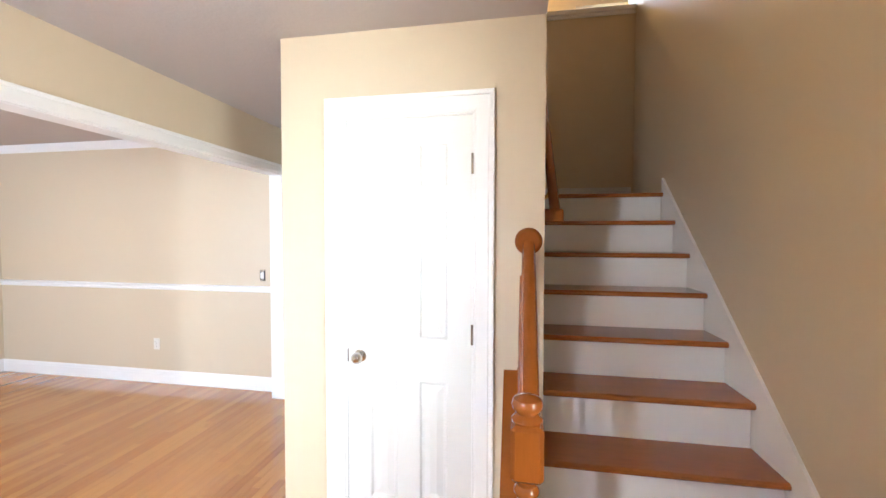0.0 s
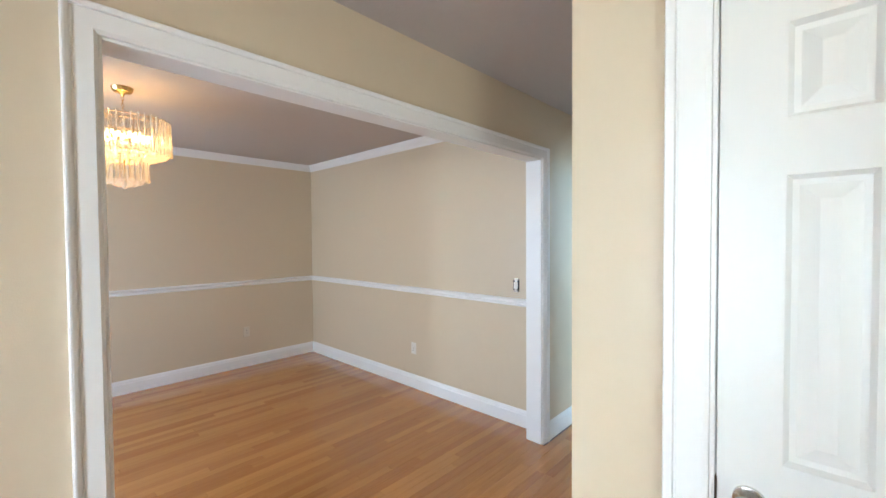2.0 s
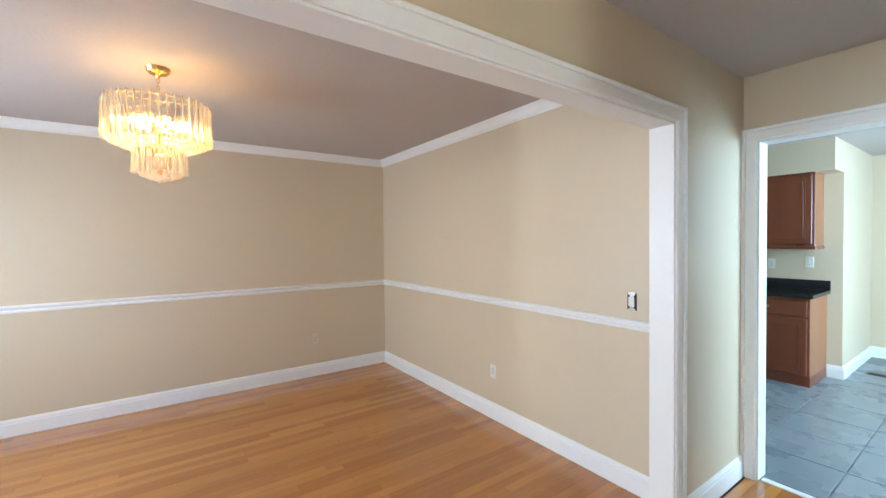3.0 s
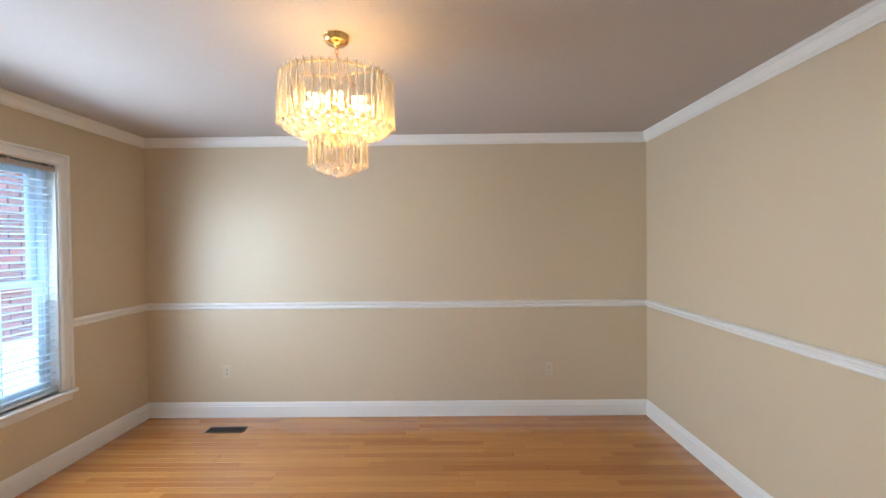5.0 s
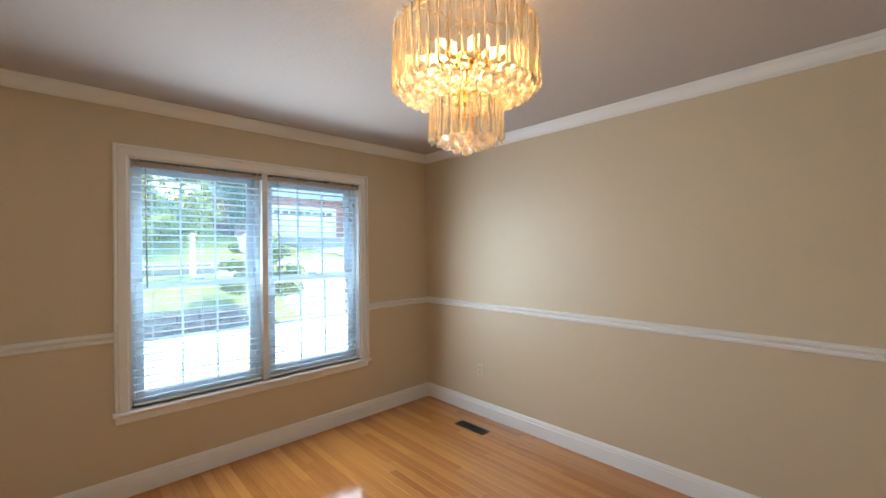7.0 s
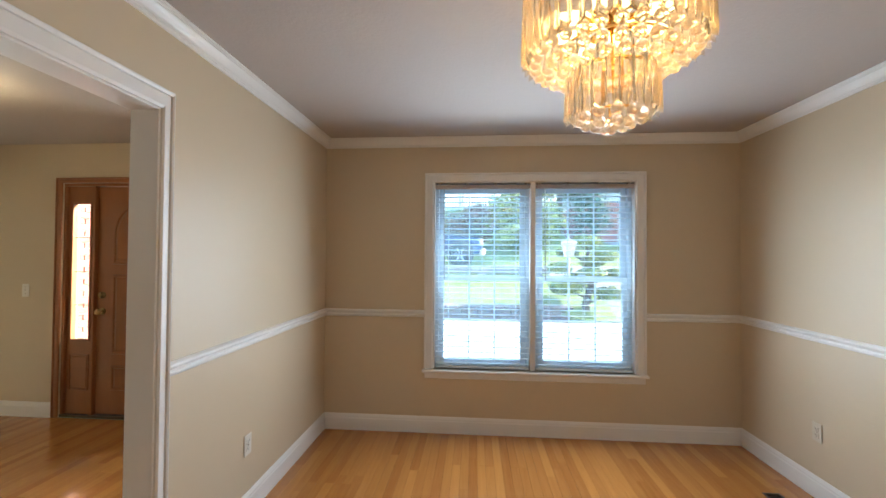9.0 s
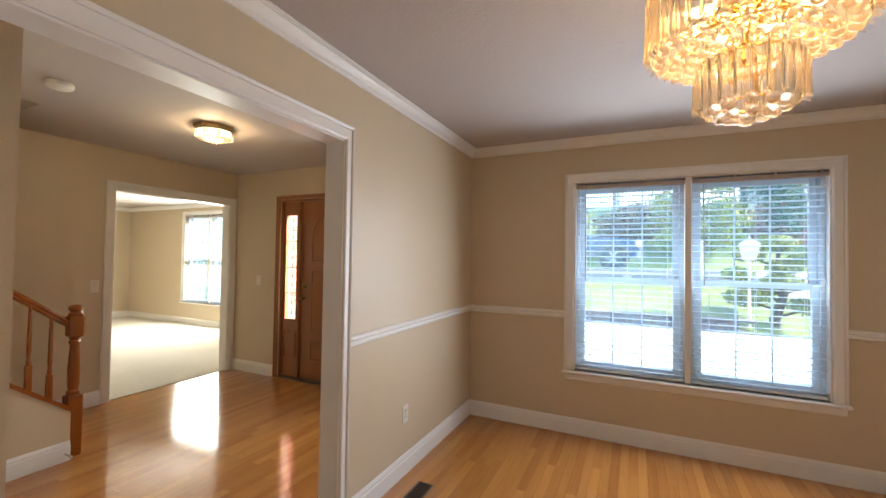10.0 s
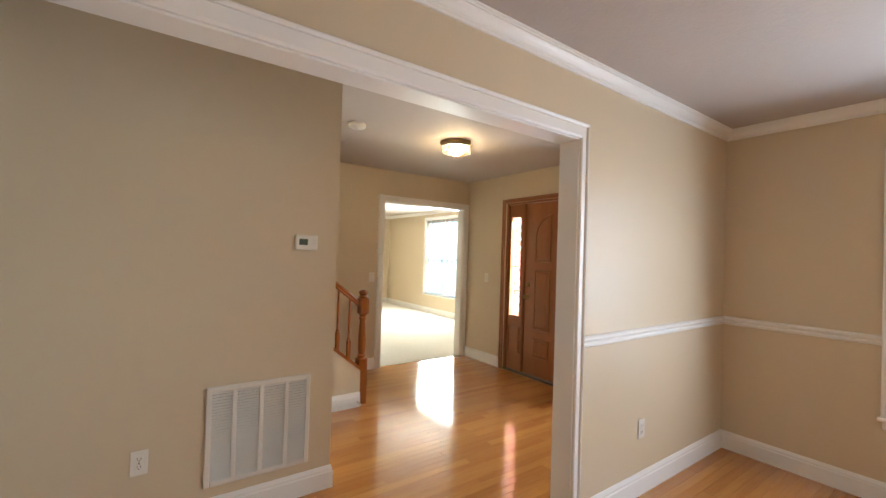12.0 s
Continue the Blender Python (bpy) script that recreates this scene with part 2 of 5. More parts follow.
def box(bm, x0, y0, z0, x1, y1, z1, bevel=0.0):
    x0, x1, y0, y1, z0, z1 = min(x0, x1), max(x0, x1), min(y0, y1), max(y0, y1), min(z0, z1), max(z0, z1)
    v = [bm.verts.new(p) for p in ((x0, y0, z0), (x1, y0, z0), (x1, y1, z0), (x0, y1, z0), (x0, y0, z1), (x1, y0, z1), (x1, y1, z1), (x0, y1, z1))]
    f = [bm.faces.new([v[i] for i in q]) for q in ((3, 2, 1, 0), (4, 5, 6, 7), (0, 1, 5, 4), (1, 2, 6, 5), (2, 3, 7, 6), (3, 0, 4, 7))]
    if bevel > 0:
        ed = list({ed for fa in f for ed in fa.edges})
        bmesh.ops.bevel(bm, geom=ed, offset=bevel, segments=1, affect="EDGES", profile=0.5)
    return bm


def boxes(*args, bevel=0.0):
    bm = bmesh.new()
    for b in args:
        box(bm, *b, bevel=bevel)
    return bm


def sweep(profile, path, closed_path=False):
    """A moulding: profile points (out, up) carried along a level path of (x, y, z), mitred; out is to the path's left."""
    bm = bmesh.new()
    n = len(path)
    rings = []
    for i, p in enumerate(path):
        p = Vector(p)
        before = (p - Vector(path[i - 1])).normalized() if (i > 0 or closed_path) else None
        after = (Vector(path[(i + 1) % n]) - p).normalized() if (i < n - 1 or closed_path) else None
        if before is None:
            before = after
        if after is None:
            after = before
        n1, n2 = Vector((-before.y, before.x, 0)), Vector((-after.y, after.x, 0))
        side = n1 + n2
        side = side / max(0.2, side.dot(n1))
        rings.append([bm.verts.new(p + side * o + Vector((0, 0, u))) for o, u in profile])
    m = len(profile)
    last = n if closed_path else n - 1
    for i in range(last):
        r0, r1 = rings[i], rings[(i + 1) % n]
        for j in range(m):
            bm.faces.new((r0[j], r0[(j + 1) % m], r1[(j + 1) % m], r1[j]))
    if not closed_path:
        bm.faces.new(rings[0][::-1])
        bm.faces.new(rings[-1])
    bmesh.ops.recalc_face_normals(bm, faces=bm.faces[:])
    return bm


def lathe(profile, seg=20, at=(0, 0, 0), bm=None, axis="Z"):
    """Turns a profile of (radius, height) round an axis."""
    bm = bm or bmesh.new()
    rings = []
    for r, h in profile:
        ring = []
        for k in range(seg):
            t = 2 * math.pi * k / seg
            c, s = r * math.cos(t), r * math.sin(t)
            p = (c, s, h) if axis == "Z" else ((c, h, s) if axis == "Y" else (h, c, s))
            ring.append(bm.verts.new(Vector(p) + Vector(at)))
        rings.append(ring)
    new_faces = []
    for a_, b_ in zip(rings, rings[1:]):
        for k in range(seg):
            new_faces.append(bm.faces.new((a_[k], a_[(k + 1) % seg], b_[(k + 1) % seg], b_[k])))
    if profile[0][0] > 1e-5:
        new_faces.append(bm.faces.new(rings[0][::-1]))
    if profile[-1][0] > 1e-5:
        new_faces.append(bm.faces.new(rings[-1]))
    bmesh.ops.recalc_face_normals(bm, faces=new_faces)
    return bm


def tube(points, radius, seg=8, bm=None):
    """A round bar along points; radius may be a list."""
    bm = bm or bmesh.new()
    pts = [Vector(p) for p in points]
    rs = radius if isinstance(radius, (list, tuple)) else [radius] * len(pts)
    rings = []
    for i, p in enumerate(pts):
        d = (pts[min(i + 1, len(pts) - 1)] - pts[max(i - 1, 0)]).normalized()
        u = d.orthogonal().normalized() if abs(d.z) > 0.9 else d.cross(Vector((0, 0, 1))).normalized()
        w = d.cross(u).normalized()
        rings.append([bm.verts.new(p + rs[i] * (math.cos(2 * math.pi * k / seg) * u + math.sin(2 * math.pi * k / seg) * w)) for k in range(seg)])
    fs = []
    for a_, b_ in zip(rings, rings[1:]):
        for k in range(seg):
            fs.append(bm.faces.new((a_[k], a_[(k + 1) % seg], b_[(k + 1) % seg], b_[k])))
    fs.append(bm.faces.new(rings[0][::-1]))
    fs.append(bm.faces.new(rings[-1]))
    bmesh.ops.recalc_face_normals(bm, faces=fs)
    return bm


def extrude(outline, axis, a0, a1, bm=None):
    """A flat outline of (u, v) pushed from a0 to a1 along an axis: x takes (y, z), y takes (x, z), z takes (x, y)."""
    bm = bm or bmesh.new()
    put = {"x": lambda u, v, w: (w, u, v), "y": lambda u, v, w: (u, w, v), "z": lambda u, v, w: (u, v, w)}[axis]
    lo, hi = [bm.verts.new(put(u, v, a0)) for u, v in outline], [bm.verts.new(put(u, v, a1)) for u, v in outline]
    fs = [bm.faces.new(lo[::-1]), bm.faces.new(hi)]
    n = len(outline)
    for i in range(n):
        fs.append(bm.faces.new((lo[i], lo[(i + 1) % n], hi[(i + 1) % n], hi[i])))
    bmesh.ops.recalc_face_normals(bm, faces=fs)
    return bm


def data_of(name, bm, material, smooth=False):
    me = bpy.data.meshes.new(name)
    bm.to_mesh(me)
    bm.free()
    me.materials.append(material)
    if smooth:
        me.shade_smooth()
        me.set_sharp_from_angle(angle=radians(38))
    return me


def adopt(ob, parent):
    ob.parent = parent
    ob.matrix_parent_inverse = WORLD.get(parent, Matrix()).inverted()
    WORLD[ob] = Matrix()
    return ob


def part(name, bm, material, parent, label="", smooth=False):
    ob = adopt(new(name, data_of(name, bm, material, smooth)), parent)
    return tagged(ob, label)


def piece(name, mesh, parent, m):
    ob = new(name, mesh)
    ob.parent = parent
    ob.matrix_parent_inverse = WORLD.get(parent, Matrix()).inverted()
    ob.matrix_basis = m
    WORLD[ob] = m
    return ob


def thing(name, at, label, category, group="", kind=""):
    ob = new(name)
    ob.empty_display_size = 0.1
    ob.location = at
    WORLD[ob] = Matrix.Translation(at)
    return tagged(ob, label, category, group, kind)


def solid(name, bm, material, label="", category="", group="", kind="", smooth=False):
    return tagged(new(name, data_of(name, bm, material, smooth)), label, category, group, kind)


def setting(name, bm, material, label="", smooth=False):
    ob = solid(name, bm, material, label, kind="structure", smooth=smooth)
    WORLD[ob] = Matrix()
    return ob


def wall(name, axis, t0, t1, u0, u1, z0, z1, holes=(), material=None, label="beige painted plaster wall"):
    """A thick wall in the plane of axis 'x' (runs along y) or 'y' (runs along x), with openings that go through it."""
    us = sorted({u0, u1, *[h for q in holes for h in q[:2] if u0 < h < u1]})
    zs = sorted({z0, z1, *[h for q in holes for h in q[2:] if z0 < h < z1]})
    bm = bmesh.new()
    cache = {}

    def v(t, u, z):
        key = (round(t, 5), round(u, 5), round(z, 5))
        if key not in cache:
            cache[key] = bm.verts.new((t, u, z) if axis == "x" else (u, t, z))
        return cache[key]

    def full(i, j):
        if not (0 <= i < len(us) - 1 and 0 <= j < len(zs) - 1):
            return False
        cu, cz = (us[i] + us[i + 1]) / 2, (zs[j] + zs[j + 1]) / 2
        return not any(q[0] < cu < q[1] and q[2] < cz < q[3] for q in holes)

    for i in range(len(us) - 1):
        for j in range(len(zs) - 1):
            if not full(i, j):
                continue
            ua, ub, za, zb = us[i], us[i + 1], zs[j], zs[j + 1]
            bm.faces.new((v(t0, ua, za), v(t0, ub, za), v(t0, ub, zb), v(t0, ua, zb)))
            bm.faces.new((v(t1, ua, za), v(t1, ub, za), v(t1, ub, zb), v(t1, ua, zb)))
            if not full(i - 1, j):
                bm.faces.new((v(t0, ua, za), v(t1, ua, za), v(t1, ua, zb), v(t0, ua, zb)))
            if not full(i + 1, j):
                bm.faces.new((v(t0, ub, za), v(t1, ub, za), v(t1, ub, zb), v(t0, ub, zb)))
            if not full(i, j - 1):
                bm.faces.new((v(t0, ua, za), v(t1, ua, za), v(t1, ub, za), v(t0, ub, za)))
            if not full(i, j + 1):
                bm.faces.new((v(t0, ua, zb), v(t1, ua, zb), v(t1, ub, zb), v(t0, ub, zb)))
    bmesh.ops.recalc_face_normals(bm, faces=bm.faces[:])
    return setting(name, bm, material or WALL, label)


# ---- structure ----
CH = 2.44                                     # ceiling height
WX, EX, SY, NY = -4.842, -1.496, -1.092, 3.281  # dining room
FX = -1.380                                   # foyer face of the dining room's wall
FS, LX = -1.083, 1.695                        # foyer's front wall and living-room wall
CX, CY, SX = -0.438, 1.624, 0.812             # closet: west face, front face, stair side
KY = 3.985                                    # wall with the kitchen doorway
OP0, OP1, OPZ = 0.738, 3.133, 2.040           # cased opening between foyer and dining room
WIN = (-4.048, -2.415, 0.522, 2.071)           # dining window's opening: x, x, z, z
LSY, LEX, LNY = -2.84, 7.48, 2.55             # living room

wall("wall_dining_west", "x", WX - 0.15, WX, SY - 0.2, NY + 0.12, 0, CH)
wall("wall_dining_north", "y", NY, NY + 0.12, WX, EX, 0, CH)
wall("wall_dining_south", "y", SY - 0.16, SY, WX, EX, 0, CH, [WIN])
wall("wall_dining_east", "x", EX, FX, SY - 0.16, KY, 0, CH, [(OP0, OP1, -1, OPZ)])
wall("wall_foyer_south", "y", FS - 0.16, FS, FX, LX, 0, CH, [(-0.643, 0.925, -1, 2.085)])
wall("wall_foyer_east", "x", LX, LX + 0.12, LSY, 3.86, 0, 5.0, [(-0.995, 0.243, -1, 2.050)])
wall("wall_closet_front", "y", CY, CY + 0.11, CX, SX, 0, CH, [(-0.113, 0.505, -1, 2.042)])
wall("wall_closet_west", "x", CX, CX + 0.11, CY + 0.11, KY, 0, CH)
wall("wall_stair_west", "x", SX - 0.11, SX, CY + 0.11, 3.86, 0, 2.70)
wall("wall_kitchen_doorway", "y", KY, KY + 0.12, FX - 0.11, SX, 0, CH, [(-1.306, -0.570, -1, 2.045)])
wall("wall_stair_north", "y", 3.62, 3.74, SX, LX, 0, 3.45)
wall("wall_living_south", "y", LSY - 0.16, LSY, LX + 0.12, LEX, 0, CH, [(4.00, 5.50, 0.45, 2.22)])
wall("wall_living_east", "x", LEX, LEX + 0.12, LSY - 0.16, LNY + 0.12, 0, CH)
wall("wall_living_north", "y", LNY, LNY + 0.12, LX + 0.12, LEX, 0, CH)
# kitchen
wall("wall_kitchen_west", "x", -4.3, -4.18, KY + 0.12, 6.895, 0, CH)
wall("wall_kitchen_south", "y", KY, KY + 0.12, -4.3, FX - 0.112, 0, CH)
wall("wall_kitchen_cabinets", "y", 6.775, 6.895, -4.18, -1.44, 0, CH)
wall("wall_nook_west", "x", -1.56, -1.44, 6.895, 8.14, 0, CH)
wall("wall_nook_north", "y", 8.14, 8.26, -1.56, 1.72, 0, CH)
wall("wall_kitchen_east", "x", 1.60, 1.72, KY + 0.12, 8.14, 0, CH)
# upstairs, seen over the landing's half wall
wall("wall_upstairs_north", "y", 5.9, 6.02, -1.2, 2.6, 2.72, 5.0, [(1.50, 2.2, -1, 4.75)], WARMWALL, "warm beige painted wall upstairs")
wall("wall_upstairs_west", "x", -1.2, -1.08, 1.0, 5.9, 2.72, 5.0, (), WARMWALL, "warm beige painted wall upstairs")
wall("wall_upstairs_east", "x", 2.5, 2.62, 3.98, 7.1, 2.72, 5.0, (), WARMWALL, "warm beige painted wall upstairs")
wall("wall_upstairs_far", "y", 7.0, 7.12, 1.2, 2.5, 2.72, 5.0, (), TRIM, "bright white wall upstairs")
wall("wall_upstairs_south", "y", 1.0, 1.12, -1.08, LX, CH + 0.1, 5.0)
setting("half_wall_cap", boxes((SX - 0.1, 3.59, 3.45, LX, 3.77, 3.49), (SX - 0.1, 3.605, 3.42, LX, 3.62, 3.45), bevel=0.005), TRIM)

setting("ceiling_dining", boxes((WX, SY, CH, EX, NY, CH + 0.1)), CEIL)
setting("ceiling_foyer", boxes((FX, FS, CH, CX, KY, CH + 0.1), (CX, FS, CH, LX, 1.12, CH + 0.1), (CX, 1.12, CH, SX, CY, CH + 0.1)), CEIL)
setting("floor_upstairs", boxes((-1.2, CY, CH + 0.02, SX, 7.1, CH + 0.28), (SX, 3.74, CH + 0.02, LX, 3.86, CH + 0.28), (SX, 3.86, CH + 0.02, 2.6, 7.1, CH + 0.28)), CEIL)
setting("ceiling_upstairs", boxes((-1.2, 1.0, 5.0, 2.7, 7.2, 5.1)), CEIL)
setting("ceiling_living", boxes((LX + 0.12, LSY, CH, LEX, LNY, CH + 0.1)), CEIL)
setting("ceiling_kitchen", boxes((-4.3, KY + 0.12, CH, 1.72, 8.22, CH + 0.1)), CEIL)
setting("soffit_kitchen", boxes((-4.18, 6.42, 2.125, -1.44, 6.775, CH)), WALL)
setting("roof_slab", boxes((WX - 0.2, SY - 0.5, CH + 0.12, EX, 8.3, CH + 0.22), (LX + 0.2, LSY - 0.5, CH + 0.12, LEX + 0.3, LNY + 0.3, CH + 0.22)), SHINGLE)

# ---- mouldings ----
BASE = [(0, 0), (0.016, 0), (0.016, 0.095), (0.012, 0.102), (0.012, 0.112), (0.007, 0.125), (0.004, 0.132), (0, 0.132)]
RAIL = [(0, 0), (0.009, 0.002), (0.016, 0.010), (0.016, 0.020), (0.007, 0.025), (0.007, 0.030), (0.020, 0.036), (0.027, 0.046), (0.025, 0.054), (0.010, 0.061), (0, 0.062)]
CROWN = [(0, 0), (0.009, 0), (0.010, 0.012), (0.014, 0.013), (0.015, 0.019), (0.022, 0.024), (0.034, 0.038), (0.042, 0.052), (0.043, 0.058), (0.049, 0.059), (0.050, 0.065), (0.056, 0.067), (0.056, 0.076), (0, 0.076)]


def moulding(name, profile, z, runs, label):
    for run in runs:
        setting(name, sweep(profile, [(x, y, z) for x, y in run]), TRIM, label)


CW = 0.076   # casing width
dining_runs = [[(EX, OP1 + CW), (EX, NY), (WX, NY), (WX, SY), (EX, SY), (EX, OP0 - 0.050)]]
moulding("baseboard", BASE, 0, dining_runs, "white moulded baseboard")
moulding("chair_rail", RAIL, 0.945, [[(EX, OP1 + CW), (EX, NY), (WX, NY), (WX, SY), (WIN[0] - 0.072, SY)], [(WIN[1] + 0.072, SY), (EX, SY), (EX, OP0 - 0.050)]], "white moulded chair rail")
setting("crown_moulding", sweep(CROWN, [(x, y, CH - 0.076) for x, y in ((EX, NY), (WX, NY), (WX, SY), (EX, SY))], True), TRIM, "white crown moulding")
moulding("baseboard", BASE, 0, [
    [(FX, KY), (FX, OP1 + CW)], [(FX, OP0 - CW), (FX, FS), (-0.688, FS)], [(0.970, FS), (LX, FS), (LX, -0.995 - CW)],
    [(LX, 0.243 + CW), (LX, 0.86)], [(0.655, CY), (0.597, CY)], [(-0.205, CY), (CX, CY), (CX, KY)],
], "white moulded baseboard")
moulding("baseboard", BASE, 0, [[(LX + 0.12, -0.995 - CW), (LX + 0.12, LSY), (LEX, LSY), (LEX, LNY), (LX + 0.12, LNY), (LX + 0.12, 0.243 + CW)][::1]], "white moulded baseboard")
moulding("baseboard", BASE, 0, [[(1.6, 8.14), (-1.44, 8.14), (-1.44, 6.775), (-1.557, 6.775)]], "white moulded baseboard")
setting("crown_moulding", sweep(CROWN, [(x, y, CH - 0.076) for x, y in ((LX + 0.12, LSY), (LEX, LSY), (LEX, LNY), (LX + 0.12, LNY))], True), TRIM, "white crown moulding")


def casing(name, axis, face, out, u0, u1, top, w=CW, sill=None, material=None, label="white moulded door casing", w0=None):
    """Moulded casing round an opening on one face of a wall; out is the way it stands proud (+1 or -1)."""
    prof = [(0, 0.010), (0.010, 0.016), (w * 0.70, 0.0168), (w * 0.72, 0.0135), (w * 0.76, 0.0135), (w * 0.78, 0.0225), (w * 0.90, 0.0265), (w - 0.003, 0.027), (w, 0.024), (w, 0)]
    z0 = sill if sill is not None else 0
    bm = bmesh.new()

    def put(u, z, d):
        p = face + out * d
        return (p, u, z) if axis == "x" else (u, p, z)
    corners = [(u0, z0, -1, 0), (u0, top, -1, 1), (u1, top, 1, 1), (u1, z0, 1, 0)]
    rings = [[bm.verts.new(put(u + su * o * ((w0 or w) / w if su < 0 else 1), z + sz * o, d)) for o, d in [(0, 0)] + prof] for u, z, su, sz in corners]
    k = len(rings[0])
    for r0, r1 in zip(rings, rings[1:]):
        for j in range(k):
            bm.faces.new((r0[j], r0[(j + 1) % k], r1[(j + 1) % k], r1[j]))
    bm.faces.new(rings[0])
    bm.faces.new(rings[-1])
    bmesh.ops.recalc_face_normals(bm, faces=bm.faces[:])
    return setting(name, bm, material or TRIM, label)


def jamb(name, axis, t0, t1, u0, u1, top, th=0.018, material=None):
    """The lining of an opening: two sides and a head, inside the wall's thickness."""
    bs = [(t0, u0, 0, t1, u0 + th, top), (t0, u1 - th, 0, t1, u1, top), (t0, u0 + th, top - th, t1, u1 - th, top)]
    if axis == "y":
        bs = [(b[1], b[0], b[2], b[4], b[3], b[5]) for b in bs]
    return setting(name, boxes(*bs, bevel=0.002), material or TRIM, "white painted door jamb")


for nm, ax, ta, tb, ua, ub, top in (("dining", "x", EX, FX, OP0, OP1, OPZ), ("living", "x", LX, LX + 0.12, -0.995, 0.243, 2.050), ("kitchen", "y", KY, KY + 0.12, -1.306, -0.570, 2.045)):
    jamb("trim_jamb_" + nm, ax, ta - 0.003, tb + 0.003, ua, ub, top, 0.010)
    casing("trim_casing_" + nm, ax, ta, -1, ua, ub, top, w0=0.050 if nm == "dining" else None)
    casing("trim_casing_" + nm, ax, tb, 1, ua, ub, top)
casing("trim_casing_closet", "y", CY, -1, -0.113, 0.505, 2.042, 0.090)
jamb("trim_jamb_closet", "y", CY - 0.003, CY + 0.11, -0.113, 0.505, 2.042, 0.010)

# ---- closet door ----


def six_panel_door(parent, axis_x0, axis_x1, y, z0, z1, material, thick=0.036):
    """A moulded six-panel leaf facing -y."""
    w, h = axis_x1 - axis_x0, z1 - z0
    body = boxes((axis_x0, y + 0.016, z0, axis_x1, y + thick, z1), bevel=0.002)
    st, mid = 0.105 * w / 0.62 + 0.012, 0.11
    pw = (w - 2 * st - mid) / 2
    # rails and stiles stand proud of the sunk panel ground
    rows = [(0.22, 0.80), (1.005, 1.60), (1.715, 1.905)]
    rows = [(z0 + a_ * h / 2.03, z0 + b_ * h / 2.03) for a_, b_ in rows]
    cols = [(axis_x0 + st, axis_x0 + st + pw), (axis_x1 - st - pw, axis_x1 - st)]
    leaf = part("leaf", body, material, parent)
    us = [axis_x0, cols[0][0], cols[0][1], cols[1][0], cols[1][1], axis_x1]
    zs = [z0] + [q for r in rows for q in r] + [z1]
    fr = bmesh.new()
    for c in (0, 2, 4):
        box(fr, us[c], y, z0, us[c + 1], y + 0.0162, z1)
    for r in (0, 2, 4, 6):
        for c in (1, 3):
            box(fr, us[c], y, zs[r], us[c + 1], y + 0.0162, zs[r + 1])
    part("stiles_and_rails", fr, material, leaf)
    for c in cols:
        for r in rows:
            # ogee slope down, flat, then raised field
            prof = [(0.0, 0.0), (0.009, 0.012), (0.020, 0.013), (0.050, 0.003)]
            bm = bmesh.new()
            rings = []
            for o, d in prof:
                rings.append([bm.verts.new(p) for p in ((c[0] + o, y + d, r[0] + o), (c[1] - o, y + d, r[0] + o), (c[1] - o, y + d, r[1] - o), (c[0] + o, y + d, r[1] - o))])
            for r0, r1 in zip(rings, rings[1:]):
                for k in range(4):
                    bm.faces.new((r0[k], r0[(k + 1) % 4], r1[(k + 1) % 4], r1[k]))
            bm.faces.new(rings[-1])
            part("panel", bm, material, leaf)
    return leaf


closet = thing("closet_door", (0.185, CY, 0), "closed white six-panel closet door with nickel knob", "door")
leaf = six_panel_door(closet, -0.120, 0.475, CY + 0.004, 0.012, 2.030, DOORPAINT)
knob_p = [(0.0, -0.066), (0.016, -0.064), (0.026, -0.054), (0.028, -0.044), (0.022, -0.034), (0.011, -0.028), (0.010, -0.010), (0.030, -0.006), (0.031, 0.0)]
part("door_knob", lathe([(r, y) for r, y in knob_p], 24, (-0.060, CY + 0.004, 0.916), axis="Y"), CHROME, leaf, "round brushed nickel knob", True)
part("latch_plate", boxes((-0.1235, CY - 0.0006, 0.886, -0.1185, CY + 0.02, 0.946)), BRONZE, leaf)
for hz in (0.22, 1.042, 1.812):
    hb = boxes((0.471, CY - 0.004, hz - 0.044, 0.483, CY + 0.004, hz + 0.044), bevel=0.001)
    tube([(0.477, CY - 0.004, hz - 0.046), (0.477, CY - 0.004, hz + 0.046)], 0.0065, 10, hb)
    part("hinge", hb, CHROME, closet, "nickel butt hinge")
closet.location.x += 0.020
setting("closet_back", boxes((CX + 0.11, CY + 0.60, 0, SX - 0.11, CY + 0.65, CH)), WALL)

# ---- stairs ----
RISE, RUN, Y1 = 0.200, 0.228, 1.019
stairs = thing("staircase", (1.27, Y1, 0), "stained oak treads with white painted risers", "staircase")
for k in range(9):
    y = Y1 + RUN * k
    zt = RISE * (k + 1) - 0.011
    x0 = SX if y > CY - 0.1 else 0.747
    deep = RUN + 0.02 if k < 8 else 0.77
    part("riser", boxes((x0 + 0.004, y + 0.004, max(zt - RISE, 0.0), LX - 0.02, y + 0.022, zt - 0.027)), TRIM, stairs, "white painted riser")
    bm = boxes((x0 + 0.001, y - 0.026, zt - 0.027, LX - 0.004, y + deep, zt), bevel=0.008)
    part("tread", bm, TREAD, stairs, "stained oak tread")
# wall skirt on the open side's far wall
sk = [(0.86, 0.0), (0.86, 0.17), (0.98, 0.325), (2.855, 1.893), (2.855, 1.50), (1.2, 0.0)]
part("skirt_board", extrude(sk, "x", LX - 0.016, LX - 0.001), TRIM, stairs, "white skirt board along the wall")
part("landing_skirt", boxes((SX, 3.606, 1.79, LX - 0.02, 3.618, 1.92)), TRIM, stairs)
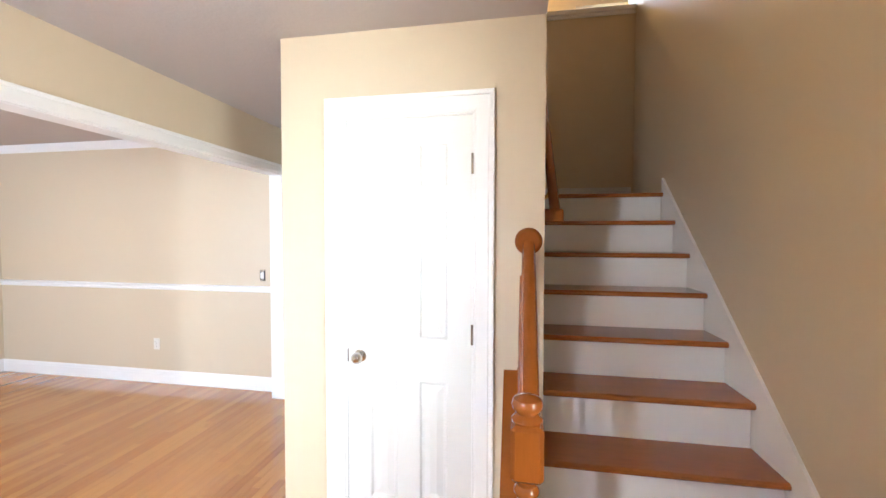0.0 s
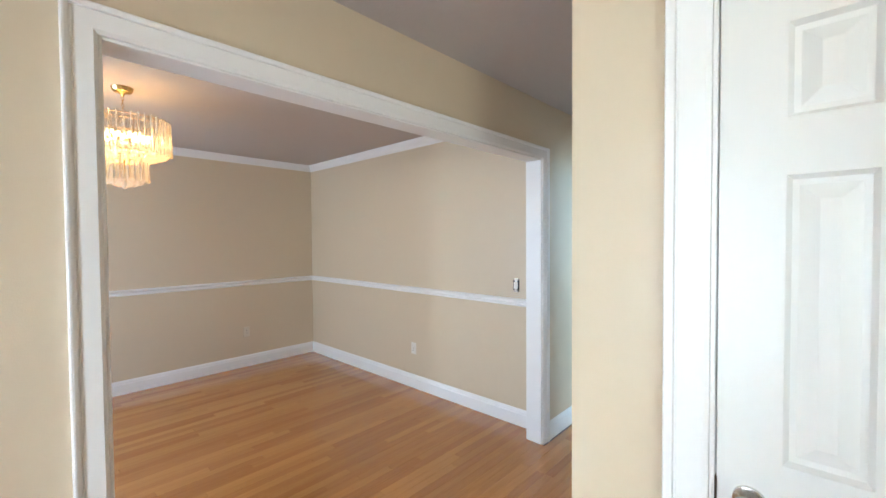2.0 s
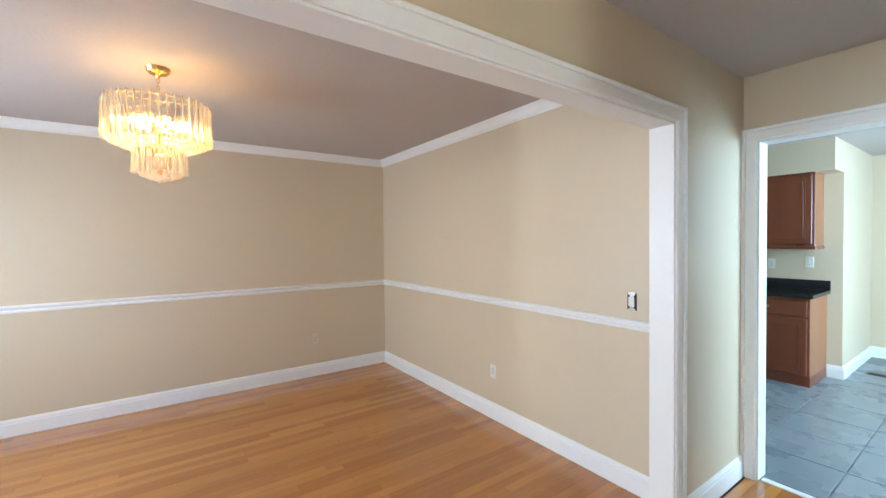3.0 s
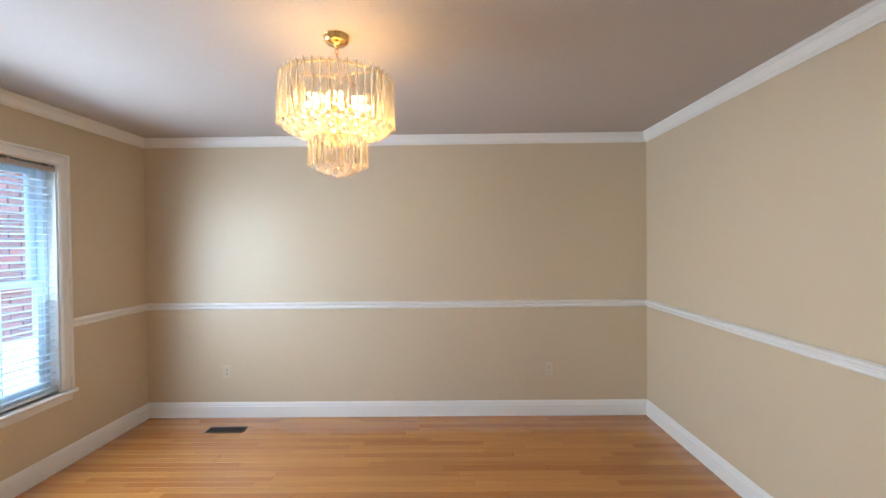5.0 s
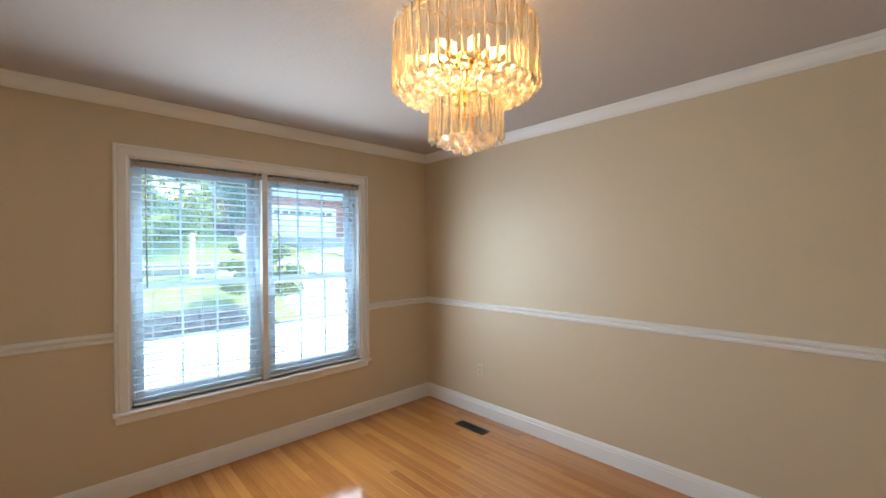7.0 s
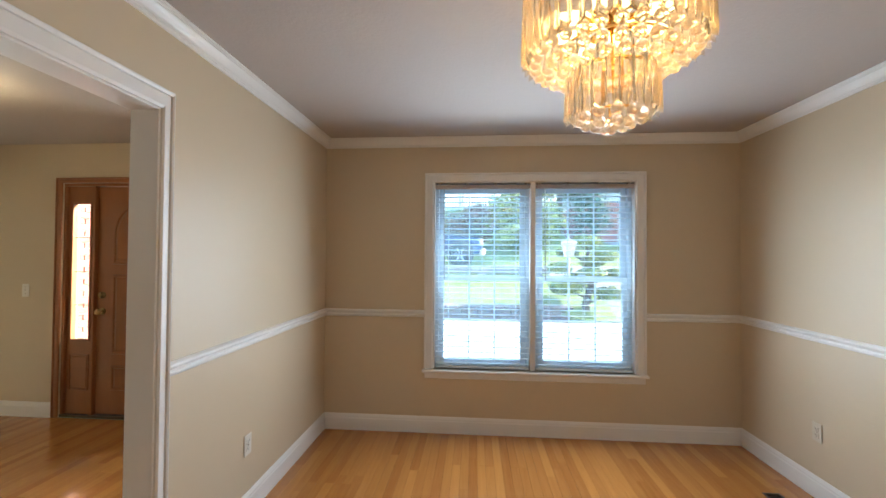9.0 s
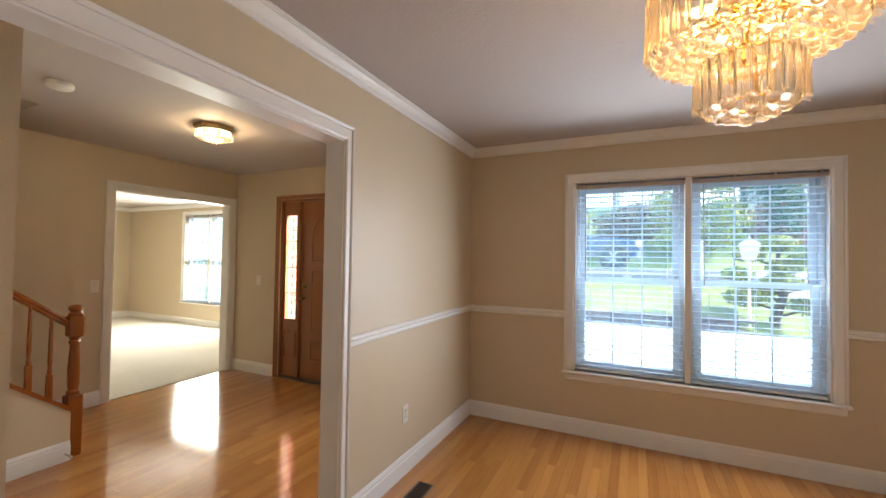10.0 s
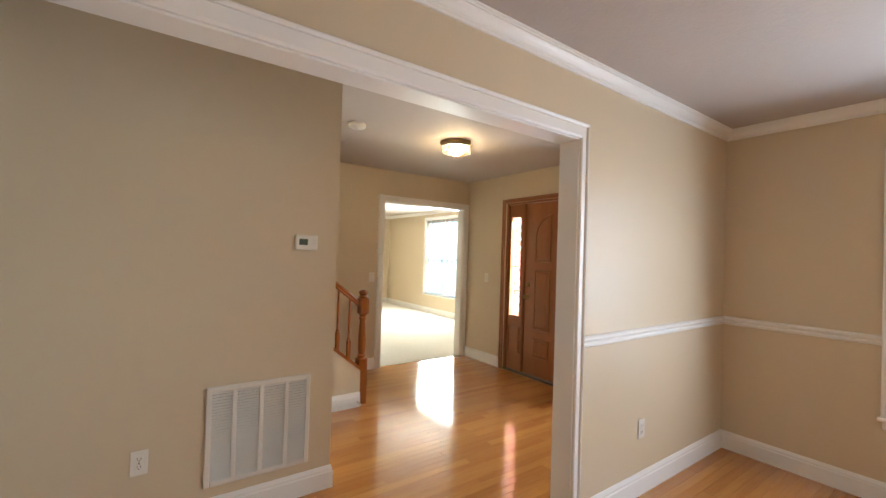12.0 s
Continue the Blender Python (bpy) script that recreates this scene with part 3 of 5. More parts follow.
# knee wall under the balustrade
kn = [(0.957, 0), (CY, 0), (CY, 0.86), (0.957, 0.325)]
setting("stair_knee_wall", extrude(kn, "x", 0.655, 0.745), WALL, "beige knee wall under the balustrade")
setting("baseboard", sweep(BASE, [(0.655, 0.957, 0), (0.655, CY - 0.001, 0)]), TRIM, "white moulded baseboard")

bal = thing("stair_balustrade", (0.70, 0.88, 0), "turned oak newel and balusters with handrail", "balustrade")
NX, NYW = 0.724, 0.920


def square_block(bm, cx, cy, z0, z1, half, ch=0.006):
    box(bm, cx - half, cy - half, z0, cx + half, cy + half, z1, bevel=ch)


nw = bmesh.new()
square_block(nw, NX, NYW, 0, 0.42, 0.044)
part("newel_base", nw, STAIN, bal)
nprof = [(0.040, 0.42), (0.034, 0.432), (0.040, 0.445), (0.028, 0.462), (0.034, 0.50), (0.036, 0.60), (0.029, 0.72), (0.025, 0.775), (0.034, 0.79), (0.034, 0.80), (0.026, 0.812), (0.036, 0.83)]
part("newel_shaft", lathe(nprof, 20, (NX, NYW, 0)), STAIN, bal, "", True)
nb = bmesh.new()
square_block(nb, NX, NYW, 0.83, 0.985, 0.044, 0.012)
part("newel_block", nb, STAIN, bal)
cap = [(0.040, 0.985), (0.043, 0.993), (0.034, 1.002), (0.029, 1.010), (0.040, 1.022), (0.043, 1.034), (0.038, 1.048), (0.022, 1.056), (0.0, 1.060)]
part("newel_cap", lathe(cap, 24, (NX, NYW, 0)), STAIN, bal, "", True)


def handrail(p0, p1, w=0.058, h=0.062):
    """A moulded rail from p0 to p1."""
    prof = [(-0.5, 0.15), (-0.42, 0.0), (0.42, 0.0), (0.5, 0.15), (0.40, 0.42), (0.46, 0.62), (0.36, 0.88), (0.15, 1.0), (-0.15, 1.0), (-0.36, 0.88), (-0.46, 0.62), (-0.40, 0.42)]
    bm = bmesh.new()
    rings = [[bm.verts.new(Vector(p) + Vector((u * w, 0, v * h))) for u, v in prof] for p in (p0, p1)]
    n = len(prof)
    for k in range(n):
        bm.faces.new((rings[0][k], rings[0][(k + 1) % n], rings[1][(k + 1) % n], rings[1][k]))
    bm.faces.new(rings[0])
    bm.faces.new(rings[1])
    bmesh.ops.recalc_face_normals(bm, faces=bm.faces[:])
    return bm


part("handrail", handrail((NX + 0.01, NYW + 0.04, 0.900), (0.744, CY - 0.018, 1.412)), STAIN, bal, "", True)
part("rosette", lathe([(0.0, -0.022), (0.046, -0.020), (0.054, -0.012), (0.060, 0.0)], 28, (0.744, CY - 0.001, 1.466), axis="Y"), STAIN, bal, "round oak rosette on the wall", True)
sh = extrude([(0.955, 0.325), (CY - 0.002, 0.86), (CY - 0.002, 0.892), (0.955, 0.357)], "x", 0.640, 0.760)
part("shoe_rail", sh, STAIN, bal)
for by in (1.055, 1.163, 1.271, 1.379, 1.487):
    zb = 0.357 + (by - 0.955) * (0.892 - 0.357) / (CY - 0.957) - 0.008
    ztop = 0.900 + (by - NYW - 0.04) * (1.412 - 0.900) / (CY - NYW - 0.058) + 0.01
    bb = bmesh.new()
    square_block(bb, 0.715, by, zb, zb + 0.17, 0.016, 0.002)
    L_ = ztop - zb
    pr = [(0.016, 0.17), (0.011, 0.178), (0.016, 0.19), (0.010, 0.205), (0.013, 0.26), (0.0125, 0.34), (0.009, L_)]
    lathe([(r, zb + z_) for r, z_ in pr], 12, (0.715, by, 0), bb)
    part("baluster", bb, STAIN, bal, "", True)
# handrail on the stair's wall, past the closet's corner
wr = thing("wall_handrail", (0.89, 1.75, 1.55), "stained oak handrail on wall brackets", "handrail")
part("rail", handrail((0.872, 1.78, 1.565), (0.872, 2.85, 2.46), 0.05, 0.055), STAIN, wr, "", True)
part("rail_end", boxes((SX, 1.74, 1.55, 0.905, 1.79, 1.615), bevel=0.008), STAIN, wr)
for ty in (2.0, 2.7):
    zz = 1.565 + (ty - 1.78) * 0.826
    part("bracket", tube([(SX, ty, zz - 0.07), (0.84, ty, zz - 0.06), (0.872, ty, zz)], 0.007, 8), BRASS, wr)
# trim at the door stop on the knee wall's base
stp = thing("door_stop", (0.655, 1.0, 0.06), "small spring door stop on the baseboard", "door stop")
part("spring", tube([(0.64, 0.985, 0.05), (0.57, 0.985, 0.05)], 0.006, 8), CHROME, stp)
part("rubber_tip", tube([(0.57, 0.985, 0.05), (0.555, 0.985, 0.05)], 0.008, 10), PLASTIC, stp)

# ---- front door ----
fd = thing("front_door", (0.15, FS, 0), "stained wood front door with arched raised panels", "door")
DY = FS - 0.045
casing("trim_casing_front_door", "y", FS, 1, -0.643, 0.925, 2.085, 0.045, None, DOORWOOD, "stained wood door casing")
ent = thing("entrance_frame", (0.15, FS - 0.08, 0), "stained wood entrance frame with sidelights", "door frame")
for a_, b_ in ((0.883, 0.908), (0.605, 0.630), (-0.335, -0.300), (-0.66, -0.63)):
    part("post", boxes((a_, FS - 0.13, 0.02, b_, FS - 0.012, 2.06), bevel=0.004), DOORWOOD, ent)
part("head", boxes((-0.66, FS - 0.13, 2.06, 0.908, FS - 0.012, 2.085), bevel=0.003), DOORWOOD, ent)
part("threshold", boxes((-0.66, FS - 0.16, 0.0, 0.908, FS - 0.004, 0.022), bevel=0.004), BRONZE, ent, "dull metal threshold")
for sx0, sx1 in ((0.630, 0.883), (-0.63, -0.335)):
    cx = (sx0 + sx1) / 2
    sd = part("sidelight", boxes((sx0, DY - 0.04, 0.022, cx - 0.086, DY + 0.004, 2.06), (cx + 0.086, DY - 0.04, 0.022, sx1, DY + 0.004, 2.06),
              (cx - 0.086, DY - 0.04, 0.022, cx + 0.086, DY + 0.004, 0.685), (cx - 0.086, DY - 0.04, 1.905, cx + 0.086, DY + 0.004, 2.06)), DOORWOOD, ent, "narrow sidelight beside the door")
    gl = part("pane", boxes((cx - 0.086, DY - 0.022, 0.685, cx + 0.086, DY - 0.016, 1.905)), CLEAR, sd, "clear bevelled glass")
    gl.visible_shadow = False
    for zz in (0.99, 1.29, 1.60):
        part("came", boxes((cx - 0.086, DY - 0.025, zz - 0.003, cx + 0.086, DY - 0.013, zz + 0.003)), BRASSDULL, sd)
    part("bead", boxes((cx - 0.098, DY + 0.004, 0.673, cx - 0.082, DY + 0.014, 1.917), (cx + 0.082, DY + 0.004, 0.673, cx + 0.098, DY + 0.014, 1.917),
                       (cx - 0.082, DY + 0.004, 0.673, cx + 0.082, DY + 0.014, 0.689), (cx - 0.082, DY + 0.004, 1.901, cx + 0.082, DY + 0.014, 1.917), bevel=0.003), DOORWOOD, sd)
    part("panel", boxes((cx - 0.075, DY + 0.004, 0.26, cx + 0.075, DY + 0.012, 0.53), (cx - 0.095, DY + 0.004, 0.235, cx - 0.083, DY + 0.016, 0.555), (cx + 0.083, DY + 0.004, 0.235, cx + 0.095, DY + 0.016, 0.555),
                        (cx - 0.083, DY + 0.004, 0.235, cx + 0.083, DY + 0.016, 0.247), (cx - 0.083, DY + 0.004, 0.543, cx + 0.083, DY + 0.016, 0.555), bevel=0.003), DOORWOOD, sd)
dl = part("leaf", boxes((-0.298, DY - 0.04, 0.026, 0.603, DY, 2.056), bevel=0.003), DOORWOOD, fd)


def raised(parent, outline_fn, y):
    """A raised panel with a moulded edge, from a function inset -> outline (x, z)."""
    bm = bmesh.new()
    rings = [[bm.verts.new((x, y + d, z)) for x, z in outline_fn(o)] for o, d in ((0, 0), (0.006, 0.014), (0.018, 0.014), (0.026, 0.004), (0.05, 0.012))]
    n = len(rings[0])
    for r0, r1 in zip(rings, rings[1:]):
        for k in range(n):
            bm.faces.new((r0[k], r0[(k + 1) % n], r1[(k + 1) % n], r1[k]))
    bm.faces.new(rings[-1])
    bmesh.ops.recalc_face_normals(bm, faces=bm.faces[:])
    part("panel", bm, DOORWOOD, parent)


mx = 0.1525
for s in (1, -1):
    def arch(o, s=s):
        pts = [(0.06 + o, 1.36 + o), (0.30 - o, 1.36 + o)]
        pts += [(0.06 + o + (0.24 - 2 * o) * math.cos(q * math.pi / 16), 1.62 + (0.29 - 1.6 * o) * math.sin(q * math.pi / 16)) for q in range(0, 9)]
        return [(mx + s * u, z) for u, z in pts]
    raised(dl, arch, DY)
    raised(dl, lambda o, s=s: [(mx + s * u, z) for u, z in ((0.06 + o, 0.56 + o), (0.30 - o, 0.56 + o), (0.30 - o, 1.27 - o), (0.06 + o, 1.27 - o))], DY)
    raised(dl, lambda o, s=s: [(mx + s * u, z) for u, z in ((0.06 + o, 0.24 + o), (0.30 - o, 0.24 + o), (0.30 - o, 0.46 - o), (0.06 + o, 0.46 - o))], DY)
part("door_knob", lathe([(r, -y) for r, y in knob_p], 20, (0.548, DY, 0.94), axis="Y"), BRASSDULL, dl, "round dull brass knob", True)
part("deadbolt", lathe([(0.0, 0.03), (0.018, 0.028), (0.022, 0.018), (0.030, 0.010), (0.031, 0)], 20, (0.548, DY, 1.085), axis="Y"), BRASSDULL, dl, "brass deadbolt thumb plate", True)
part("weatherstrip", boxes((0.603, DY - 0.03, 0.026, 0.606, DY - 0.004, 2.056)), DARK, fd)
fd.location.x += 0.017
ent.location.x += 0.017

# ---- windows ----


def double_hung(parent, x0, x1, z0, z1, y):
    """One double-hung unit, facing out to -y: frame, two sashes with 3 x 2 panes each."""
    zm = (z0 + z1) / 2 - 0.02
    part("window_frame", boxes((x0, y - 0.09, z0, x0 + 0.028, y, z1), (x1 - 0.028, y - 0.09, z0, x1, y, z1), (x0 + 0.028, y - 0.09, z1 - 0.028, x1 - 0.028, y, z1), (x0 + 0.028, y - 0.09, z0, x1 - 0.028, y, z0 + 0.028), bevel=0.002), VINYL, parent)
    a0, a1 = x0 + 0.030, x1 - 0.030
    for nm, b0, b1, yy in (("lower_sash", z0 + 0.030, zm + 0.020, y - 0.040), ("upper_sash", zm - 0.020, z1 - 0.030, y - 0.082)):
        s = 0.042
        sash = part(nm, boxes((a0, yy, b0, a0 + s, yy + 0.034, b1), (a1 - s, yy, b0, a1, yy + 0.034, b1), (a0 + s, yy, b0, a1 - s, yy + 0.034, b0 + s), (a0 + s, yy, b1 - s, a1 - s, yy + 0.034, b1), bevel=0.003), VINYL, parent, "white vinyl sash")
        mb = bmesh.new()
        for k in (1, 2):
            xx = a0 + s + (a1 - a0 - 2 * s) * k / 3
            box(mb, xx - 0.0055, yy + 0.010, b0 + s, xx + 0.0055, yy + 0.024, b1 - s)
        zc = (b0 + b1) / 2
        for k in range(3):
            xa = a0 + s + (a1 - a0 - 2 * s) * k / 3 + (0.006 if k else 0)
            xb = a0 + s + (a1 - a0 - 2 * s) * (k + 1) / 3 - (0.006 if k < 2 else 0)
            box(mb, xa, yy + 0.0105, zc - 0.0055, xb, yy + 0.0235, zc + 0.0055)
        part("muntins", mb, VINYL, sash)
        g = part("pane", boxes((a0 + s, yy + 0.0155, b0 + s, a1 - s, yy + 0.0185, b1 - s)), GLASS, sash, "clear glass")
        g.visible_shadow = False
    part("sash_lock", boxes(((x0 + x1) / 2 - 0.03, y - 0.040, zm + 0.021, (x0 + x1) / 2 + 0.03, y - 0.012, zm + 0.036), bevel=0.003), VINYL, parent)


SLAT = {}


def blind(at_x0, at_x1, z0, z1, y, label, group):
    """A lowered blind with open slats: head rail, slats, ladder cords, bottom rail, wand."""
    b = thing("window_blind", ((at_x0 + at_x1) / 2, y, z0), label, "window blind", group)
    part("head_rail", boxes((at_x0, y - 0.028, z1 - 0.042, at_x1, y + 0.028, z1 - 0.016), bevel=0.003), VALANCE, b, "head rail in a taupe that imitates shade")
    vb = bmesh.new()
    box(vb, at_x0 - 0.004, y + 0.030, z1 - 0.046, at_x1 + 0.004, y + 0.036, z1 - 0.016, bevel=0.002)
    part("valance", vb, VALANCE, b, "slim valance strip in shade-coloured taupe")
    for f in (0.04, 0.36, 0.66, 0.96):
        xx = at_x0 + (at_x1 - at_x0) * f
        part("mounting_clip", boxes((xx - 0.009, y - 0.02, z1 - 0.0165, xx + 0.009, y + 0.026, z1 + 0.001), bevel=0.001), VALANCE, b)
    n = int((z1 - 0.05 - z0 - 0.03) / 0.0445)
    key = round(at_x1 - at_x0, 4)
    if key not in SLAT:
        w = (at_x1 - at_x0) / 2 - 0.004
        bm = bmesh.new()
        prof = [(-0.0245, -0.0012), (-0.012, 0.0016), (0.0, 0.0024), (0.012, 0.0016), (0.0245, -0.0012), (0.0245, -0.0026), (0.0, 0.0010), (-0.0245, -0.0026)]
        r0, r1 = [[bm.verts.new((x, u, v)) for u, v in prof] for x in (-w, w)]
        for k in range(len(prof)):
            bm.faces.new((r0[k], r0[(k + 1) % len(prof)], r1[(k + 1) % len(prof)], r1[k]))
        bm.faces.new(r0)
        bm.faces.new(r1)
        bmesh.ops.recalc_face_normals(bm, faces=bm.faces[:])
        SLAT[key] = data_of("slat", bm, BLIND)
    for k in range(n):
        piece("slat", SLAT[key], b, pose((at_x0 + at_x1) / 2, y, z0 + 0.045 + k * 0.0445, 4 + random.uniform(-1.5, 1.5), 0, 0))
    part("bottom_rail", boxes((at_x0 + 0.004, y - 0.025, z0 + 0.004, at_x1 - 0.004, y + 0.025, z0 + 0.022), bevel=0.004), BLIND, b)
    for f in (0.14, 0.5, 0.86):
        xx = at_x0 + (at_x1 - at_x0) * f
        cb = bmesh.new()
        for yy in (-0.0262, 0.0262):
            tube([(xx, y + yy, z0 + 0.02), (xx, y + yy, z1 - 0.04)], 0.0011, 5, cb)
        part("ladder_cord", cb, BLIND, b)
    part("tilt_wand", tube([(at_x1 - 0.07, y + 0.034, z1 - 0.05), (at_x1 - 0.075, y + 0.038, z1 - 0.80)], 0.0042, 8), CORD, b, "thin grey tilt wand")
    return b


wx0, wx1, wz0, wz1 = WIN
wm = (wx0 + wx1) / 2
win = thing("window_1", (wm, SY, wz0), "white twin double-hung window with grid panes", "window", kind="structure")
double_hung(win, wx0 + 0.012, wm - 0.022, wz0, wz1 - 0.008, SY - 0.062)
double_hung(win, wm + 0.022, wx1 - 0.012, wz0, wz1 - 0.008, SY - 0.062)
part("mullion", boxes((wm - 0.0215, SY - 0.15, wz0, wm + 0.0215, SY - 0.002, wz1 - 0.002), bevel=0.003), TRIM, win)
part("window_lining", boxes((wx0 + 0.0005, SY - 0.155, wz0, wx0 + 0.0115, SY - 0.001, wz1), (wx1 - 0.0115, SY - 0.155, wz0, wx1 - 0.0005, SY - 0.001, wz1), (wx0 + 0.012, SY - 0.155, wz1 - 0.0075, wx1 - 0.012, SY - 0.001, wz1 - 0.0005)), TRIM, win)
part("window_sill", boxes((wx0 - 0.086, SY - 0.06, wz0 - 0.024, wx1 + 0.086, SY + 0.045, wz0), bevel=0.006), TRIM, win, "white painted stool")
part("apron", boxes((wx0 - 0.068, SY + 0.0005, wz0 - 0.075, wx1 + 0.068, SY + 0.014, wz0 - 0.024), bevel=0.004), TRIM, win)
casing("trim_window_casing", "y", SY, 1, wx0, wx1, wz1, 0.072, wz0, None, "white moulded window casing")
for x0_, x1_ in ((wx0 + 0.018, wm - 0.026), (wm + 0.026, wx1 - 0.018)):
    blind(x0_, x1_, wz0 + 0.005, wz1 - 0.010, SY - 0.030, "white two-inch slat blind lowered with slats open", "dining window blinds")

lw = (4.00, 5.50, 0.45, 2.22)
lwin = thing("window_2", (4.75, LSY, 0.45), "white double-hung living-room window", "window", kind="structure")
double_hung(lwin, lw[0] + 0.002, 4.73, lw[2], lw[3] - 0.004, LSY - 0.062)
double_hung(lwin, 4.77, lw[1] - 0.002, lw[2], lw[3] - 0.004, LSY - 0.062)
part("mullion", boxes((4.731, LSY - 0.15, lw[2], 4.769, LSY - 0.002, lw[3])), TRIM, lwin)
part("window_sill", boxes((lw[0] - 0.1, LSY - 0.06, lw[2] - 0.024, lw[1] + 0.1, LSY + 0.04, lw[2]), bevel=0.006), TRIM, lwin)
casing("trim_window_casing", "y", LSY, 1, lw[0], lw[1], lw[3], CW, lw[2], None, "white moulded window casing")
for x0_, x1_ in ((4.01, 4.72), (4.78, 5.49)):
    blind(x0_, x1_, lw[2] + 0.005, lw[3] - 0.012, LSY - 0.030, "white slat blind in the living room", "living room blinds")

# ---- chandelier ----
CHX, CHY = -3.146, 1.065
ch = thing("chandelier", (CHX, CHY, CH), "lit brass chandelier with tiers of clear acrylic rods", "chandelier")
C0 = (CHX, CHY, 0)
part("canopy", lathe([(0.0, CH), (0.058, CH), (0.060, CH - 0.004), (0.056, CH - 0.010), (0.054, CH - 0.022), (0.044, CH - 0.032), (0.018, CH - 0.036), (0.010, CH - 0.044), (0.006, CH - 0.056), (0.0, CH - 0.058)], 28, C0), BRASS, ch, "polished brass ceiling canopy", True)
lk = bmesh.new()
for k in range(5):
    zc = CH - 0.068 - k * 0.021
    ring = [(CHX + (0.007 * math.cos(q * math.pi / 5) if k % 2 else 0), CHY + (0 if k % 2 else 0.007 * math.cos(q * math.pi / 5)), zc + 0.014 * math.sin(q * math.pi / 5)) for q in range(11)]
    tube(ring, 0.0022, 6, lk)
part("chain", lk, BRASS, ch, "", True)
part("stem", lathe([(0.010, 2.275), (0.016, 2.26), (0.008, 2.24), (0.008, 2.02), (0.018, 2.00), (0.022, 1.985), (0.008, 1.97), (0.008, 1.86), (0.0, 1.855)], 14, C0), BRASS, ch, "", True)


def hoop(r, z, thick=0.0035):
    return tube([(CHX + r * math.cos(q * math.pi / 32), CHY + r * math.sin(q * math.pi / 32), z) for q in range(65)], thick, 6)


R1, R2, ZT1, ZB1, ZT2, ZB2 = 0.238, 0.116, 2.240, 2.035, 1.980, 1.862
for r, z in ((R1 - 0.012, ZT1 - 0.006), (R1 - 0.075, ZB1 + 0.0), (R2 - 0.008, ZT2), (R2 - 0.05, ZB2 + 0.004)):
    part("ring", hoop(r, z), BRASS, ch, "thin brass ring", True)
for q in range(6):
    t = q * math.pi / 3
    part("spoke", tube([(CHX + 0.008 * math.cos(t), CHY + 0.008 * math.sin(t), ZT1 + 0.02), (CHX + (R1 - 0.012) * math.cos(t), CHY + (R1 - 0.012) * math.sin(t), ZT1 - 0.006)], 0.0028, 6), BRASS, ch)
    part("spoke", tube([(CHX + 0.008 * math.cos(t), CHY + 0.008 * math.sin(t), ZB1 - 0.01), (CHX + (R1 - 0.075) * math.cos(t), CHY + (R1 - 0.075) * math.sin(t), ZB1)], 0.0028, 6), BRASS, ch)


def rod_mesh(length, w):
    """A three-lobed acrylic rod that hangs from its top, with a pointed tip above."""
    pts = []
    for q in range(6):
        r = w if q % 2 == 0 else w * 0.34
        t = math.pi / 2 + q * math.pi / 3
        pts.append((r * math.cos(t), r * math.sin(t)))
    bm = extrude(pts, "z", -length, 0.0)
    for q in (0, 2, 4):
        u, v = pts[q]
        v0 = [f for f in bm.verts if abs(f.co.z) < 1e-6 and abs(f.co.x - u) < 1e-5 and abs(f.co.y - v) < 1e-5]
        for f in v0:
            f.co.z += 0.009
            f.co.x *= 1.25
            f.co.y *= 1.25
        for f in [f for f in bm.verts if abs(f.co.z + length) < 1e-6 and abs(f.co.x - u) < 1e-5 and abs(f.co.y - v) < 1e-5]:
            f.co.z -= 0.010
            f.co.x *= 1.9
            f.co.y *= 1.9
    return data_of("rod", bm, ACRYLIC)


rod1, rod2 = rod_mesh(ZT1 - ZB1, 0.0105), rod_mesh(ZT2 - ZB2, 0.0095)
for cnt, r, zt, me in ((44, R1, ZT1, rod1), (22, R2, ZT2, rod2)):
    for k in range(cnt):
        t = 2 * math.pi * k / cnt
        o = piece("rod", me, ch, pose(CHX + r * math.cos(t), CHY + r * math.sin(t), zt, 0, 0, math.degrees(t) - 90))
        o.visible_shadow = False
bm = bmesh.new()
bmesh.ops.create_uvsphere(bm, u_segments=14, v_segments=10, radius=0.0175)
lathe([(0.004, 0.016), (0.003, 0.026), (0.0, 0.027)], 6, (0, 0, 0), bm)
ball = data_of("crystal_ball", bm, CRYSTAL, True)
for cnt, r, z in ((30, R1 - 0.022, ZB1 - 0.010), (25, R1 - 0.062, ZB1 - 0.026), (19, R1 - 0.102, ZB1 - 0.042), (11, R2 - 0.032, ZB2 - 0.010), (6, R2 - 0.070, ZB2 - 0.026), (1, 0, ZB2 - 0.040)):
    for k in range(cnt):
        t = 2 * math.pi * (k + 0.5) / cnt
        o = piece("crystal_ball", ball, ch, pose(CHX + r * math.cos(t), CHY + r * math.sin(t), z, 0, 0, 30 * k))
        o.visible_shadow = False
part("socket_hub", lathe([(0.008, 2.10), (0.026, 2.105), (0.030, 2.13), (0.026, 2.155), (0.008, 2.16)], 18, C0), BRASS, ch, "", True)
